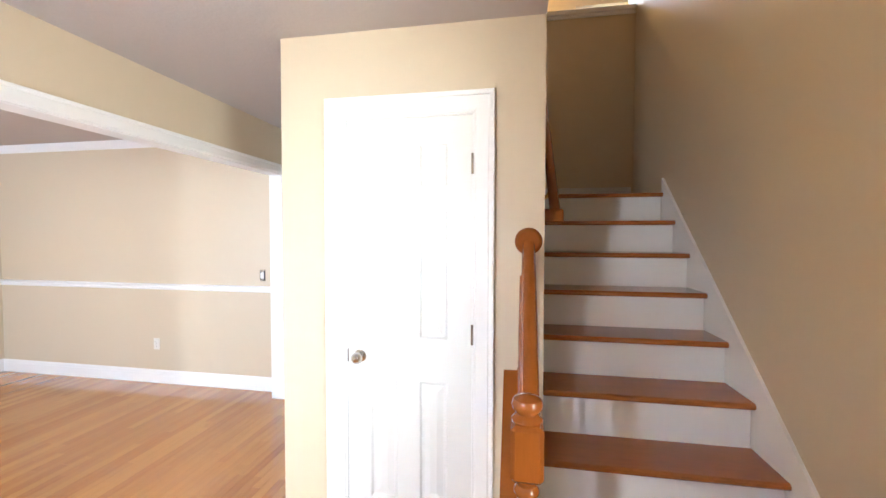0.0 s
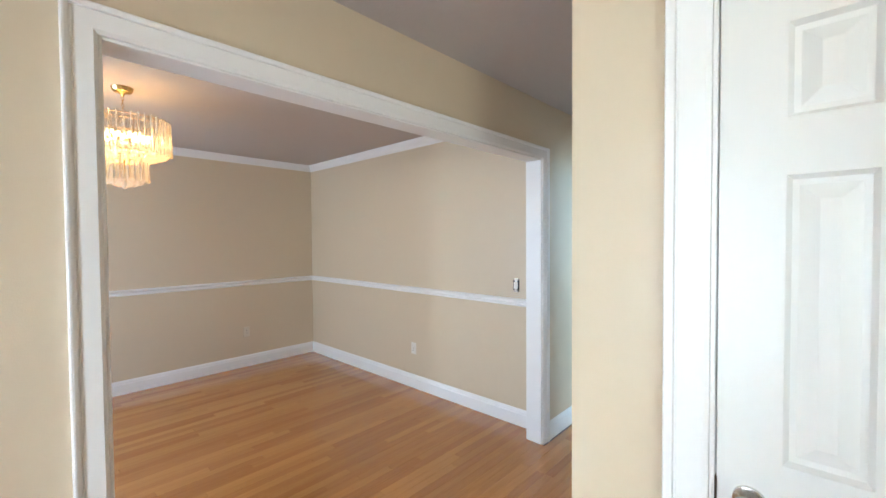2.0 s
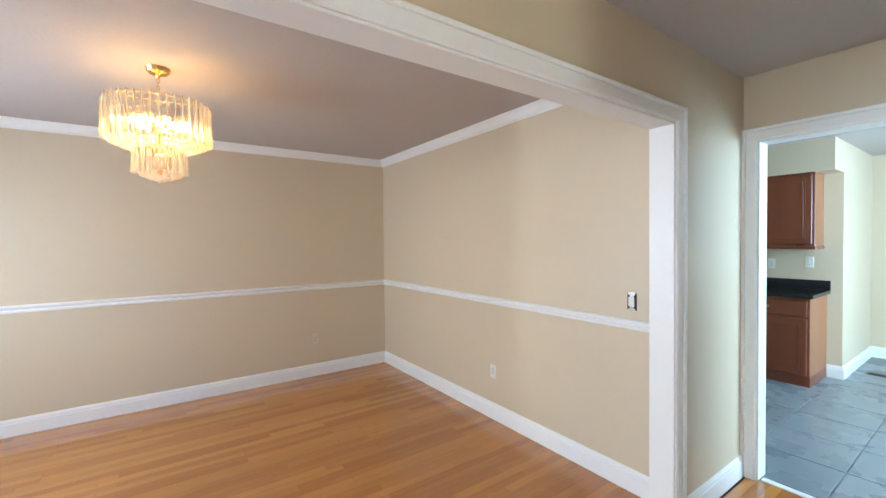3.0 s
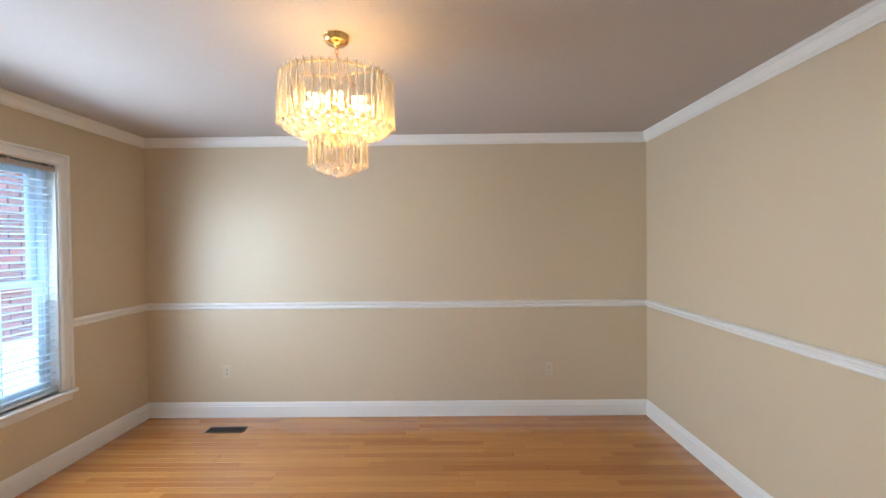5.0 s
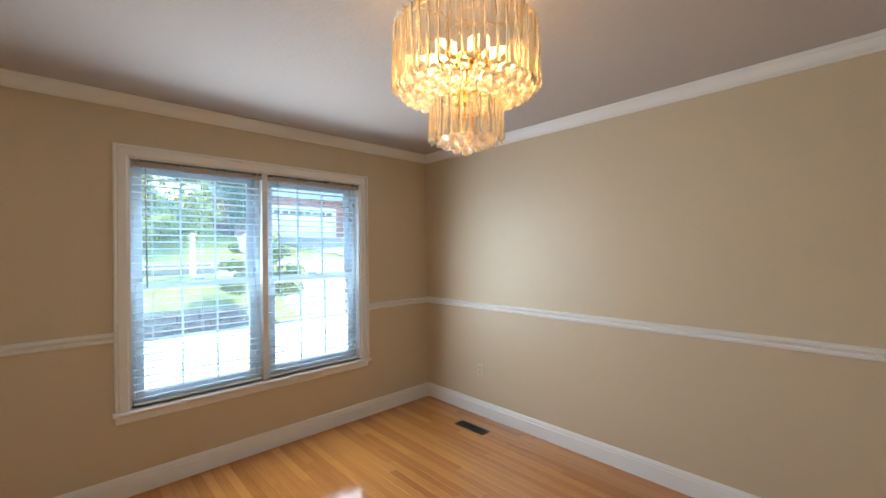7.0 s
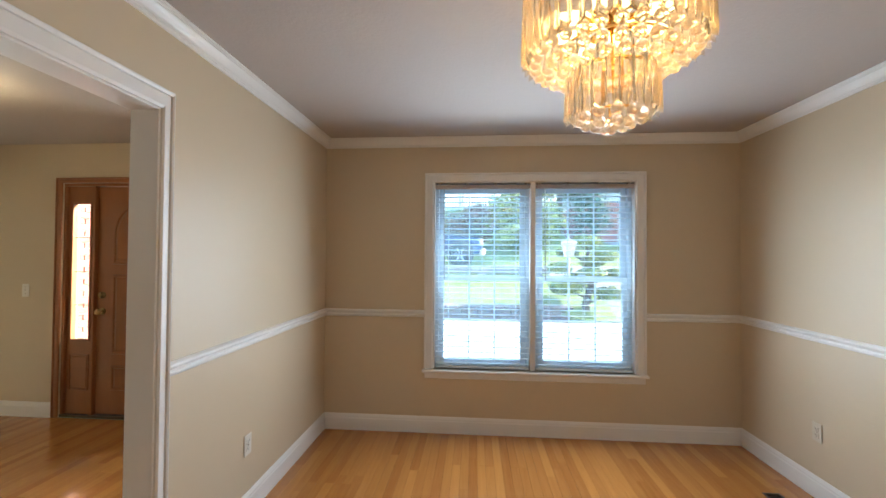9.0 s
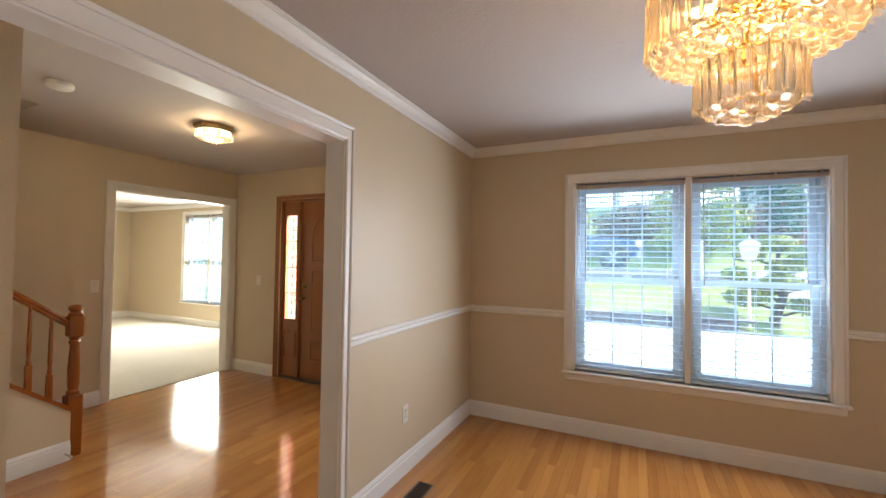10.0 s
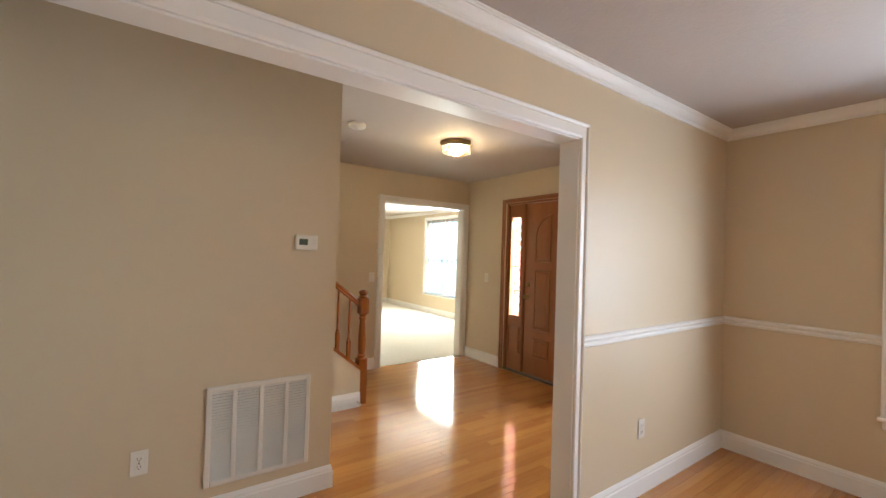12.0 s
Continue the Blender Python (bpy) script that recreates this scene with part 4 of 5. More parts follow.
for q in range(8):
    t = 2 * math.pi * (q + 0.3) / 8
    arm = lathe([(0.010, 0.022), (0.011, 0.068), (0.013, 0.072), (0.013, 0.095), (0.010, 0.098)], 12, axis="X")
    bulb = lathe([(0.009, 0.098), (0.015, 0.112), (0.017, 0.130), (0.014, 0.155), (0.007, 0.178), (0.0, 0.185)], 14, axis="X")
    for b_ in (arm, bulb):
        bmesh.ops.transform(b_, matrix=pose(CHX, CHY, 2.130, 0, 0, math.degrees(t)), verts=b_.verts[:])
    am = part("lamp_arm", arm, BRASS, ch, "", True)
    part("bulb", bulb, BULB, am, "glowing candle bulb lying flat", True).visible_shadow = False
for s_ in (-1, 1):
    lamp("chandelier_light", "POINT", 0.48, (1.0, 0.50, 0.14), pose(CHX + s_ * 0.045, CHY, 2.125), radius=0.022)

# ---- foyer ceiling light, smoke alarm ----
fx, fy = 0.150, 0.315
fl = thing("flush_ceiling_light", (fx, fy, CH), "lit octagonal brass ceiling light with glass panes", "ceiling light")


def octo(r, z0, z1):
    bm = bmesh.new()
    pts = [(fx + r * math.cos(math.pi / 8 + q * math.pi / 4), fy + r * math.sin(math.pi / 8 + q * math.pi / 4)) for q in range(8)]
    return extrude(pts, "z", z0, z1, bm)


part("base_plate", octo(0.150, CH - 0.030, CH), BRASSDULL, fl, "antique brass octagonal plate")
part("rim", octo(0.140, CH - 0.040, CH - 0.0301), BRONZE, fl)
for q in range(8):
    t0, t1 = math.pi / 8 + q * math.pi / 4, math.pi / 8 + (q + 1) * math.pi / 4
    pa, pb = [(fx + r * math.cos(t), fy + r * math.sin(t), z) for r, t, z in ((0.136, t0, CH - 0.04), (0.136, t0, CH - 0.095))]
    pc, pd = [(fx + r * math.cos(t), fy + r * math.sin(t), z) for r, t, z in ((0.136, t1, CH - 0.04), (0.136, t1, CH - 0.095))]
    pe = (fx, fy, CH - 0.125)
    gb = bmesh.new()
    for quad in ((pa, pc, pd, pb), (pb, pd, (fx + 0.014 * math.cos(t1), fy + 0.014 * math.sin(t1), CH - 0.125), (fx + 0.014 * math.cos(t0), fy + 0.014 * math.sin(t0), CH - 0.125))):
        gb.faces.new([gb.verts.new(p) for p in quad])
    bmesh.ops.solidify(gb, geom=gb.faces[:], thickness=0.003)
    part("pane", gb, LAMPGLASS, fl, "bevelled glass pane").visible_shadow = False
    part("rib", tube([pa, pb, (fx + 0.014 * math.cos(t0), fy + 0.014 * math.sin(t0), CH - 0.126)], 0.0035, 6), BRASS, fl)
part("finial", lathe([(0.0, CH - 0.150), (0.008, CH - 0.146), (0.006, CH - 0.138), (0.016, CH - 0.130), (0.016, CH - 0.124), (0, CH - 0.123)], 14, (fx, fy, 0)), BRASS, fl, "", True)
for s in (-1, 1):
    part("bulb", lathe([(0.010, -0.02), (0.018, 0.0), (0.018, 0.03), (0.010, 0.05), (0, 0.054)], 12, (fx + s * 0.02, fy + s * 0.03, CH - 0.072), axis="X"), BULB2, fl, "glowing bulb", True).visible_shadow = False
lamp("foyer_light", "POINT", 1.5, (1.0, 0.70, 0.34), pose(fx, fy, CH - 0.118), radius=0.03)
sa = thing("smoke_alarm", (0.247, 1.237, CH), "round white ceiling smoke alarm", "smoke alarm")
part("case", lathe([(0.068, CH), (0.070, CH - 0.012), (0.066, CH - 0.026), (0.052, CH - 0.034), (0.0, CH - 0.036)], 28, (0.247, 1.237, 0)), PLASTIC, sa, "", True)
part("test_button", lathe([(0.012, CH - 0.036), (0.012, CH - 0.040), (0.0, CH - 0.041)], 14, (0.267, 1.237, 0)), GRILLE, sa, "", True)
lamp("upstairs_light", "POINT", 3.5, (1.0, 0.62, 0.22), pose(0.2, 4.9, 4.7), radius=0.08)

# ---- wall fittings ----


def fitting(kind_, face, u, z, axis, out, label, sub):
    """An outlet, switch or blank plate on a wall face."""
    at = (face, u, z) if axis == "x" else (u, face, z)
    cat = {"outlet": "wall outlet", "switch": "light switch", "bare": "light switch", "blank": "wall plate"}[kind_]
    nm = {"outlet": "wall_outlet", "switch": "light_switch", "bare": "bare_switch", "blank": "blank_plate"}[kind_]
    t = thing(nm, at, label, cat)

    def bx(u0, u1, z0, z1, d0, d1, bev=0.0):
        p0, p1 = face + out * d0, face + out * d1
        b = (p0, u + u0, z + z0, p1, u + u1, z + z1) if axis == "x" else (u + u0, p0, z + z0, u + u1, p1, z + z1)
        return boxes(b, bevel=bev)
    if kind_ == "bare":
        part("wall_box", bx(-0.028, 0.028, -0.05, 0.05, 0.0, 0.002), DARK, t, "open dark box without a cover plate")
        part("yoke", bx(-0.012, 0.012, -0.053, 0.053, 0.002, 0.005), CHROME, t)
        for s in (-1, 1):
            part("mounting_ear", bx(-0.022, 0.022, s * 0.046 - 0.008, s * 0.046 + 0.008, 0.005, 0.007), CHROME, t)
        part("device", bx(-0.017, 0.017, -0.028, 0.028, 0.005, 0.014, 0.002), PLASTIC, t)
        return t
    part("cover_plate", bx(-0.035, 0.035, -0.0575, 0.0575, 0.0005, 0.0065, 0.003), IVORY if "ivory" in label else PLASTIC, t)
    if kind_ == "outlet":
        for s in (-1, 1):
            r = part("receptacle", bx(-0.017, 0.017, s * 0.0195 - 0.0145, s * 0.0195 + 0.0145, 0.006, 0.0085, 0.002), IVORY if "ivory" in label else PLASTIC, t)
            for q in (-0.0065, 0.0065):
                part("slot", bx(q - 0.0012, q + 0.0012, s * 0.0195 - 0.002, s * 0.0195 + 0.007, 0.0084, 0.0089), DARK, r)
            part("slot", bx(-0.0022, 0.0022, s * 0.0195 - 0.0095, s * 0.0195 - 0.005, 0.0084, 0.0089), DARK, r)
        part("screw", bx(-0.003, 0.003, -0.003, 0.003, 0.006, 0.0078), CHROME, t)
    if kind_ == "switch":
        part("toggle", bx(-0.004, 0.004, -0.004, 0.012, 0.006, 0.017, 0.001), PLASTIC, t)
        for s in (-1, 1):
            part("screw", bx(-0.003, 0.003, s * 0.03 - 0.003, s * 0.03 + 0.003, 0.006, 0.0078), CHROME, t)
    return t


fitting("outlet", NY, -2.878, 0.394, "y", -1, "white duplex outlet low on the wall", "")
fitting("bare", NY, -1.684, 1.109, "y", -1, "uncovered switch in its open wall box", "")
fitting("outlet", WX, 2.428, 0.405, "x", 1, "ivory duplex outlet low on the wall", "")
fitting("outlet", WX, -0.390, 0.400, "x", 1, "ivory duplex outlet near the window", "")
fitting("outlet", EX, 0.070, 0.394, "x", -1, "white duplex outlet below the chair rail", "")
fitting("outlet", CX, 2.549, 0.390, "x", -1, "white duplex outlet beside the return grille", "")
fitting("switch", FS, 1.262, 1.123, "y", 1, "white toggle switch beside the front door", "")
fitting("switch", LX, 0.385, 1.113, "x", -1, "white toggle switch beside the living-room opening", "")
fitting("outlet", 8.14, -0.95, 0.42, "y", -1, "white outlet on the breakfast nook wall", "")
fitting("outlet", 6.775, -2.03, 1.17, "y", -1, "white outlet above the worktop", "")
fitting("switch", 6.775, -1.70, 1.20, "y", -1, "pale switch plate above the worktop", "")

th = thing("thermostat", (CX, 1.812, 1.459), "white wall thermostat with small grey display", "thermostat")
part("case", boxes((CX - 0.026, 1.750, 1.416, CX - 0.0005, 1.874, 1.502), bevel=0.005), PLASTIC, th)
part("display", boxes((CX - 0.0285, 1.808, 1.444, CX - 0.0255, 1.856, 1.479), bevel=0.001), LCD, th, "grey display")
for zz in (1.452, 1.472):
    part("button", boxes((CX - 0.030, 1.762, zz - 0.006, CX - 0.0255, 1.778, zz + 0.006), bevel=0.001), GRILLE, th)

gy0, gy1, gz0, gz1 = 1.760, 2.284, 0.190, 0.698
gr = thing("return_air_grille", (CX, 2.0, 0.18), "large beige-white louvred return air grille", "air grille")
# flat dark sheet on the wall face paints the duct's shade
part("backing", boxes((CX - 0.003, gy0 + 0.02, gz0 + 0.02, CX - 0.0005, gy1 - 0.02, gz1 - 0.02)), DUCT_SHADE, gr, "flat dark sheet for the shade behind the louvres")
part("grille_frame", boxes((CX - 0.016, gy0, gz0, CX - 0.0005, gy0 + 0.026, gz1), (CX - 0.016, gy1 - 0.026, gz0, CX - 0.0005, gy1, gz1), (CX - 0.016, gy0 + 0.026, gz0, CX - 0.0005, gy1 - 0.026, gz0 + 0.026), (CX - 0.016, gy0 + 0.026, gz1 - 0.026, CX - 0.0005, gy1 - 0.026, gz1), bevel=0.003), GRILLE, gr)
for k in (1, 2, 3):
    yy = gy0 + (gy1 - gy0) * k / 4
    part("bar", boxes((CX - 0.0165, yy - 0.011, gz0 + 0.026, CX - 0.003, yy + 0.011, gz1 - 0.026), bevel=0.002), GRILLE, gr)
n = 30
lw_ = (gy1 - gy0) / 4 - 0.020
bm = bmesh.new()
v = [bm.verts.new(p) for p in ((0.004, -lw_ / 2, 0.0036), (-0.006, -lw_ / 2, -0.0060), (-0.006, lw_ / 2, -0.0060), (0.004, lw_ / 2, 0.0036), (0.004, -lw_ / 2, 0.0050), (-0.006, -lw_ / 2, -0.0044), (-0.006, lw_ / 2, -0.0044), (0.004, lw_ / 2, 0.0050))]
for q in ((3, 2, 1, 0), (4, 5, 6, 7), (0, 1, 5, 4), (1, 2, 6, 5), (2, 3, 7, 6), (3, 0, 4, 7)):
    bm.faces.new([v[i] for i in q])
louvre = data_of("louvre", bm, GRILLE)
for c in range(4):
    yc = gy0 + (gy1 - gy0) * (c + 0.5) / 4 + (0.0065 if c == 0 else -0.0065 if c == 3 else 0)
    for k in range(n):
        piece("louvre", louvre, gr, pose(CX - 0.008, yc, gz0 + 0.033 + (gz1 - gz0 - 0.066) * k / (n - 1)))


def register(x, y, along, label):
    """A floor register: flange and bars over a flat dark sheet for the duct's shade."""
    lx, ly = (0.052, 0.155)
    if along == "x":
        lx, ly = ly, lx
    r = thing("floor_register", (x, y, 0), label, "floor vent")
    part("flange", boxes((x - lx, y - ly, 0.001, x - lx + 0.012, y + ly, 0.006), (x + lx - 0.012, y - ly, 0.001, x + lx, y + ly, 0.006), (x - lx + 0.012, y - ly, 0.001, x + lx - 0.012, y - ly + 0.012, 0.006), (x - lx + 0.012, y + ly - 0.012, 0.001, x + lx - 0.012, y + ly, 0.006), bevel=0.001), BRONZE, r)
    part("duct", boxes((x - lx + 0.012, y - ly + 0.012, 0.001, x + lx - 0.012, y + ly - 0.012, 0.002)), DUCT_SHADE, r)
    k = 14
    for q in range(k):
        if along == "y":
            yy = y - ly + 0.012 + (2 * ly - 0.024) * (q + 0.5) / k
            part("bar", boxes((x - lx + 0.012, yy - 0.003, 0.002, x + lx - 0.012, yy + 0.003, 0.005)), BRONZE, r)
        else:
            xx = x - lx + 0.012 + (2 * lx - 0.024) * (q + 0.5) / k
            part("bar", boxes((xx - 0.003, y - ly + 0.012, 0.002, xx + 0.003, y + ly - 0.012, 0.005)), BRONZE, r)


register(-4.590, -0.265, "y", "dark bronze floor register set in oak boards")
register(-1.684, 0.262, "y", "dark bronze floor register by the opening")
register(-1.18, 7.25, "x", "brown floor register in the tiled floor")

# ---- kitchen ----


def cabinet(name, x0, x1, y0, y1, z0, z1, doors, label, drawer=False, toe=0.0):
    c = thing(name, ((x0 + x1) / 2, (y0 + y1) / 2, z0), label, "cabinet", "kitchen cabinets")
    part("body", boxes((x0, y0 + 0.02, z0 + toe, x1, y1, z1), bevel=0.002), CHERRYSIDE, c)
    if toe:
        part("toe_kick", boxes((x0, y0 + 0.03, z0, x1, y1, z0 + toe), bevel=0.001), CHERRY, c)
    part("face_frame", boxes((x0, y0 + 0.004, z0 + toe, x1, y0 + 0.0195, z1), bevel=0.002), CHERRY, c)
    w = (x1 - x0) / doors
    for k in range(doors):
        a_, b_ = x0 + k * w + 0.018, x0 + (k + 1) * w - 0.018
        lo, hi = z0 + toe + 0.02, z1 - (0.20 if drawer else 0.025)
        d = part("door", boxes((a_, y0 - 0.016, lo, b_, y0 + 0.0035, hi), bevel=0.004), CHERRY, c)
        part("raised_panel", boxes((a_ + 0.065, y0 - 0.020, lo + 0.065, b_ - 0.065, y0 - 0.015, hi - 0.065), bevel=0.004), CHERRY, d)
        for q in ((a_ + 0.050, lo + 0.05, a_ + 0.058, hi - 0.05), (b_ - 0.058, lo + 0.05, b_ - 0.050, hi - 0.05)):
            part("moulding", boxes((q[0], y0 - 0.021, q[1], q[2], y0 - 0.015, q[3])), CHERRY, d)
        kz = hi - 0.05 if drawer else lo + 0.05
        part("knob", lathe([(0, -0.03), (0.012, -0.027), (0.014, -0.02), (0.006, -0.012), (0.006, 0)], 12, ((a_ + 0.03), y0 - 0.016, kz), axis="Y"), CHROME, d, "small nickel knob", True)
        if drawer:
            dr = part("drawer_front", boxes((a_, y0 - 0.016, z1 - 0.175, b_, y0 + 0.0035, z1 - 0.025), bevel=0.004), CHERRY, c)
            part("knob", lathe([(0, -0.03), (0.012, -0.027), (0.014, -0.02), (0.006, -0.012), (0.006, 0)], 12, ((a_ + b_) / 2, y0 - 0.016, z1 - 0.1), axis="Y"), CHROME, dr, "", True)
    return c


cabinet("base_cabinet", -2.190, -1.560, 6.17, 6.775, 0, 0.87, 1, "cherry base cabinet with drawer under black worktop", True, 0.10)
cabinet("base_cabinet", -2.785, -2.192, 6.17, 6.775, 0, 0.87, 1, "cherry base cabinet with drawer under black worktop", True, 0.10)
cabinet("wall_cabinet", -2.190, -1.590, 6.445, 6.775, 1.38, 2.125, 1, "cherry wall cabinet with raised-panel door")
cabinet("wall_cabinet", -2.785, -2.192, 6.445, 6.775, 1.38, 2.125, 1, "cherry wall cabinet with raised-panel door")
part("light_rail", boxes((-2.190, 6.425, 1.345, -1.575, 6.745, 1.3795), bevel=0.004), CHERRY, [o for o in scene.objects if o.name == "wall_cabinet"][0])
ct = solid("worktop", boxes((-2.80, 6.135, 0.872, -1.530, 6.773, 0.908), bevel=0.005), GRANITE, "polished black granite worktop on base cabinets", "worktop")
solid("backsplash", boxes((-2.80, 6.753, 0.909, -1.530, 6.7735, 1.01), bevel=0.002), GRANITE, "black granite upstand behind the worktop", "backsplash")

# ---- outdoors ----
setting("porch_slab", boxes((-1.35, -2.6, -0.12, 1.6, FS - 0.165, -0.02), bevel=0.01), CONCRETE)


def smooth01(t):
    t = max(0.0, min(1.0, t))
    return t * t * (3 - 2 * t)


def ground_z(x, y):
    """Height of the ground: level by the house, rising over the lawn to the street, then a bank; a drive climbs at the west."""
    if y > -5.8:
        near = -0.10
    else:
        drive = -0.10 + smooth01((-5.8 - y) / 3.8) * 1.20
        lawn = min(1.07, 0.40 + (-5.8 - y) * 0.190)
        k = smooth01((x + 4.85) / 0.45)
        near = drive * (1 - k) + lawn * k
    if y > -9.4:
        return near
    if y > -14.1:
        return 1.10
    bank = 1.10 + min(4.2, (-14.1 - y) * 0.30)
    slope = 1.10 + (-14.1 - y) * 0.103
    k = smooth01((x + 9.5) / 3.0)
    return slope * (1 - k) + bank * k


def sheet(name, x0, x1, y0, y1, step, material, lift=0.0, label=""):
    bm = bmesh.new()
    nx, ny = max(1, round((x1 - x0) / step)), max(1, round((y1 - y0) / step))
    g = [[bm.verts.new((x0 + (x1 - x0) * i / nx, y0 + (y1 - y0) * j / ny, ground_z(x0 + (x1 - x0) * i / nx, y0 + (y1 - y0) * j / ny) + lift)) for j in range(ny + 1)] for i in range(nx + 1)]
    for i in range(nx):
        for j in range(ny):
            bm.faces.new((g[i][j], g[i + 1][j], g[i + 1][j + 1], g[i][j + 1]))
    return setting(name, bm, material, label, True)


bm = bmesh.new()
xs = [-300, -120] + [-60 + 1.5 * k for k in range(67)] + [110, 300]
ys = [-400, -150, -80] + [-60 + 1.0 * k for k in range(48)] + [-11.9 + 0.5 * k for k in range(5)] + [-9.45 + 0.25 * k for k in range(14)] + [-5.85, -5.78, -4, 0, 10, 40, 300]
ys = sorted(ys)
gv = [[bm.verts.new((x, y, ground_z(x, y) - (0.02 if y > -5.8 else 0) - (0.02 if y > -3 else 0))) for y in ys] for x in xs]
for i in range(len(xs) - 1):
    for j in range(len(ys) - 1):
        bm.faces.new((gv[i][j], gv[i + 1][j], gv[i + 1][j + 1], gv[i][j + 1]))
setting("ground", bm, GRASS, "mown green lawn", True)
setting("walkway", boxes((-4.9, -4.25, -0.14, 2.5, SY - 0.35, -0.095)), CONCRETE, "pale concrete front walk")
setting("paved_strip", boxes((-4.9, -5.75, -0.14, 2.5, -4.265, -0.098)), PAVER, "old mauve brick paving along the retaining wall, darkened as in shade")
sheet("driveway", -14, -4.78, -9.5, SY - 0.3, 0.5, CONCRETE, 0.03, "pale sunlit concrete driveway")
sheet("neighbour_driveway", -19.4, -11.9, -28.1, -13.9, 0.8, CONCRETE, 0.05, "concrete driveway across the street")
setting("street", boxes((-80, -13.7, 0.9, 60, -9.7, 1.125)), ASPHALT)
setting("kerb", boxes((-80, -9.7, 0.9, -14, -9.52, 1.20), (-4.9, -9.7, 0.9, 60, -9.52, 1.20), bevel=0.02), CONCRETE)
setting("street_pavement", boxes((-4.9, -9.52, 0.9, 60, -8.9, 1.13)), CONCRETE)

# retaining wall along the walk
rw = thing("retaining_wall", (-1.0, -5.45, -0.1), "low weathered stone-block retaining wall", "retaining wall")
rs = random.Random(4)
bm = bmesh.new()
box(bm, -0.16, -0.11, 0, 0.16, 0.11, 0.13, bevel=0.014)
block = data_of("stone_block", bm, STONE)
part("core", boxes((-4.55, -6.02, -0.14, 3.2, -5.87, 0.36)), STONE, rw)
for r in range(4):
    x = -4.6 + (0.16 if r % 2 else 0)
    while x < 3.2:
        piece("stone_block", block, rw, pose(x + 0.16, -5.83 + rs.uniform(-0.012, 0.012), -0.10 + r * 0.133, 0, 0, rs.uniform(-1.5, 1.5)))
        x += 0.325
bm = bmesh.new()
box(bm, -0.22, -0.16, 0, 0.22, 0.16, 0.05, bevel=0.012)
capm = data_of("cap_stone", bm, STONE)
x = -4.45
while x < 3.2:
    piece("cap_stone", capm, rw, pose(x, -5.88, 0.433, 0, 0, rs.uniform(-1, 1)))
    x += 0.447

# brick return of the garage wing, west of the dining window
GW = (-4.62, -2.36, SY - 0.165)
# wing raised above sight so that it shades the dining window
wing = setting("wall_garage_wing", boxes((-10.5, GW[1] + 0.012, -0.14, GW[0] - 0.012, GW[2], 3.70)), MORTAR, "red brick garage wing")
setting("wall_dining_outside", boxes((GW[0] - 0.012, SY - 0.172, -0.14, wx0 - 0.05, SY - 0.162, 2.62), (wx1 + 0.05, SY - 0.172, -0.14, FX, SY - 0.162, 2.62), (wx0 - 0.05, SY - 0.172, -0.14, wx1 + 0.05, SY - 0.162, wz0 - 0.03), (wx0 - 0.05, SY - 0.172, wz1 + 0.02, wx1 + 0.05, SY - 0.162, 2.62)), FACADE)
# added unseen slab that keeps the sun off the dining window
setting("roof_garage_wing", boxes((-10.9, -2.85, 3.70, -4.22, SY - 0.16, 3.84)), SHINGLE, "unseen dark slab added over the garage wing to shade the window")
bm = bmesh.new()
box(bm, -0.0115, -0.098, 0, 0.0115, 0.098, 0.057, bevel=0.003)
brick = data_of("brick", bm, BRICK)
lrw = setting("wall_living_wing", boxes((LX - 0.06, LSY - 0.16, -0.14, LX - 0.012, FS - 0.17, 2.62)), MORTAR, "red brick wing beside the entrance")
for parent, xf, ya, yb in ((wing, GW[0] - 0.004, GW[1] + 0.1, GW[2]), (lrw, LX - 0.068, LSY - 0.06, FS - 0.2)):
    for r in range(50):
        y = ya + (0.104 if r % 2 else 0.0)
        while y < yb - 0.05:
            piece("brick", brick, parent, pose(xf, y, -0.10 + r * 0.0675, 0, 0, rs.uniform(-0.4, 0.4)))
            y += 0.2075

# lamp post
LPX, LPY = -4.64, -6.02
lp = thing("lamp_post", (LPX, LPY, -0.1), "white lantern on a slim white garden post", "lamp post")
part("post", lathe([(0.050, -0.12), (0.050, 0.02), (0.026, 0.06), (0.022, 1.38), (0.034, 1.40), (0.022, 1.43), (0.016, 1.47)], 14, (LPX, LPY, 0)), WHITEPAINT, lp, "", True)


def four_side(r0, z0, r1, z1, cx, cy):
    bm = bmesh.new()
    a_ = [bm.verts.new((cx + r0 * u, cy + r0 * v, z0)) for u, v in ((-1, -1), (1, -1), (1, 1), (-1, 1))]
    b_ = [bm.verts.new((cx + r1 * u, cy + r1 * v, z1)) for u, v in ((-1, -1), (1, -1), (1, 1), (-1, 1))]
    for k in range(4):
        bm.faces.new((a_[k], a_[(k + 1) % 4], b_[(k + 1) % 4], b_[k]))
    bm.faces.new(a_[::-1])
    bm.faces.new(b_)
    bmesh.ops.recalc_face_normals(bm, faces=bm.faces[:])
    return bm


part("lantern_glass", four_side(0.075, 1.485, 0.122, 1.74, LPX, LPY), FROST, lp, "frosted white lantern glass")
part("lantern_base", four_side(0.05, 1.465, 0.080, 1.484, LPX, LPY), WHITEPAINT, lp)
part("lantern_roof", four_side(0.138, 1.742, 0.045, 1.82, LPX, LPY), WHITEPAINT, lp)
part("finial", lathe([(0.028, 1.82), (0.032, 1.84), (0.012, 1.85), (0.018, 1.87), (0.0, 1.91)], 12, (LPX, LPY, 0)), WHITEPAINT, lp, "", True)
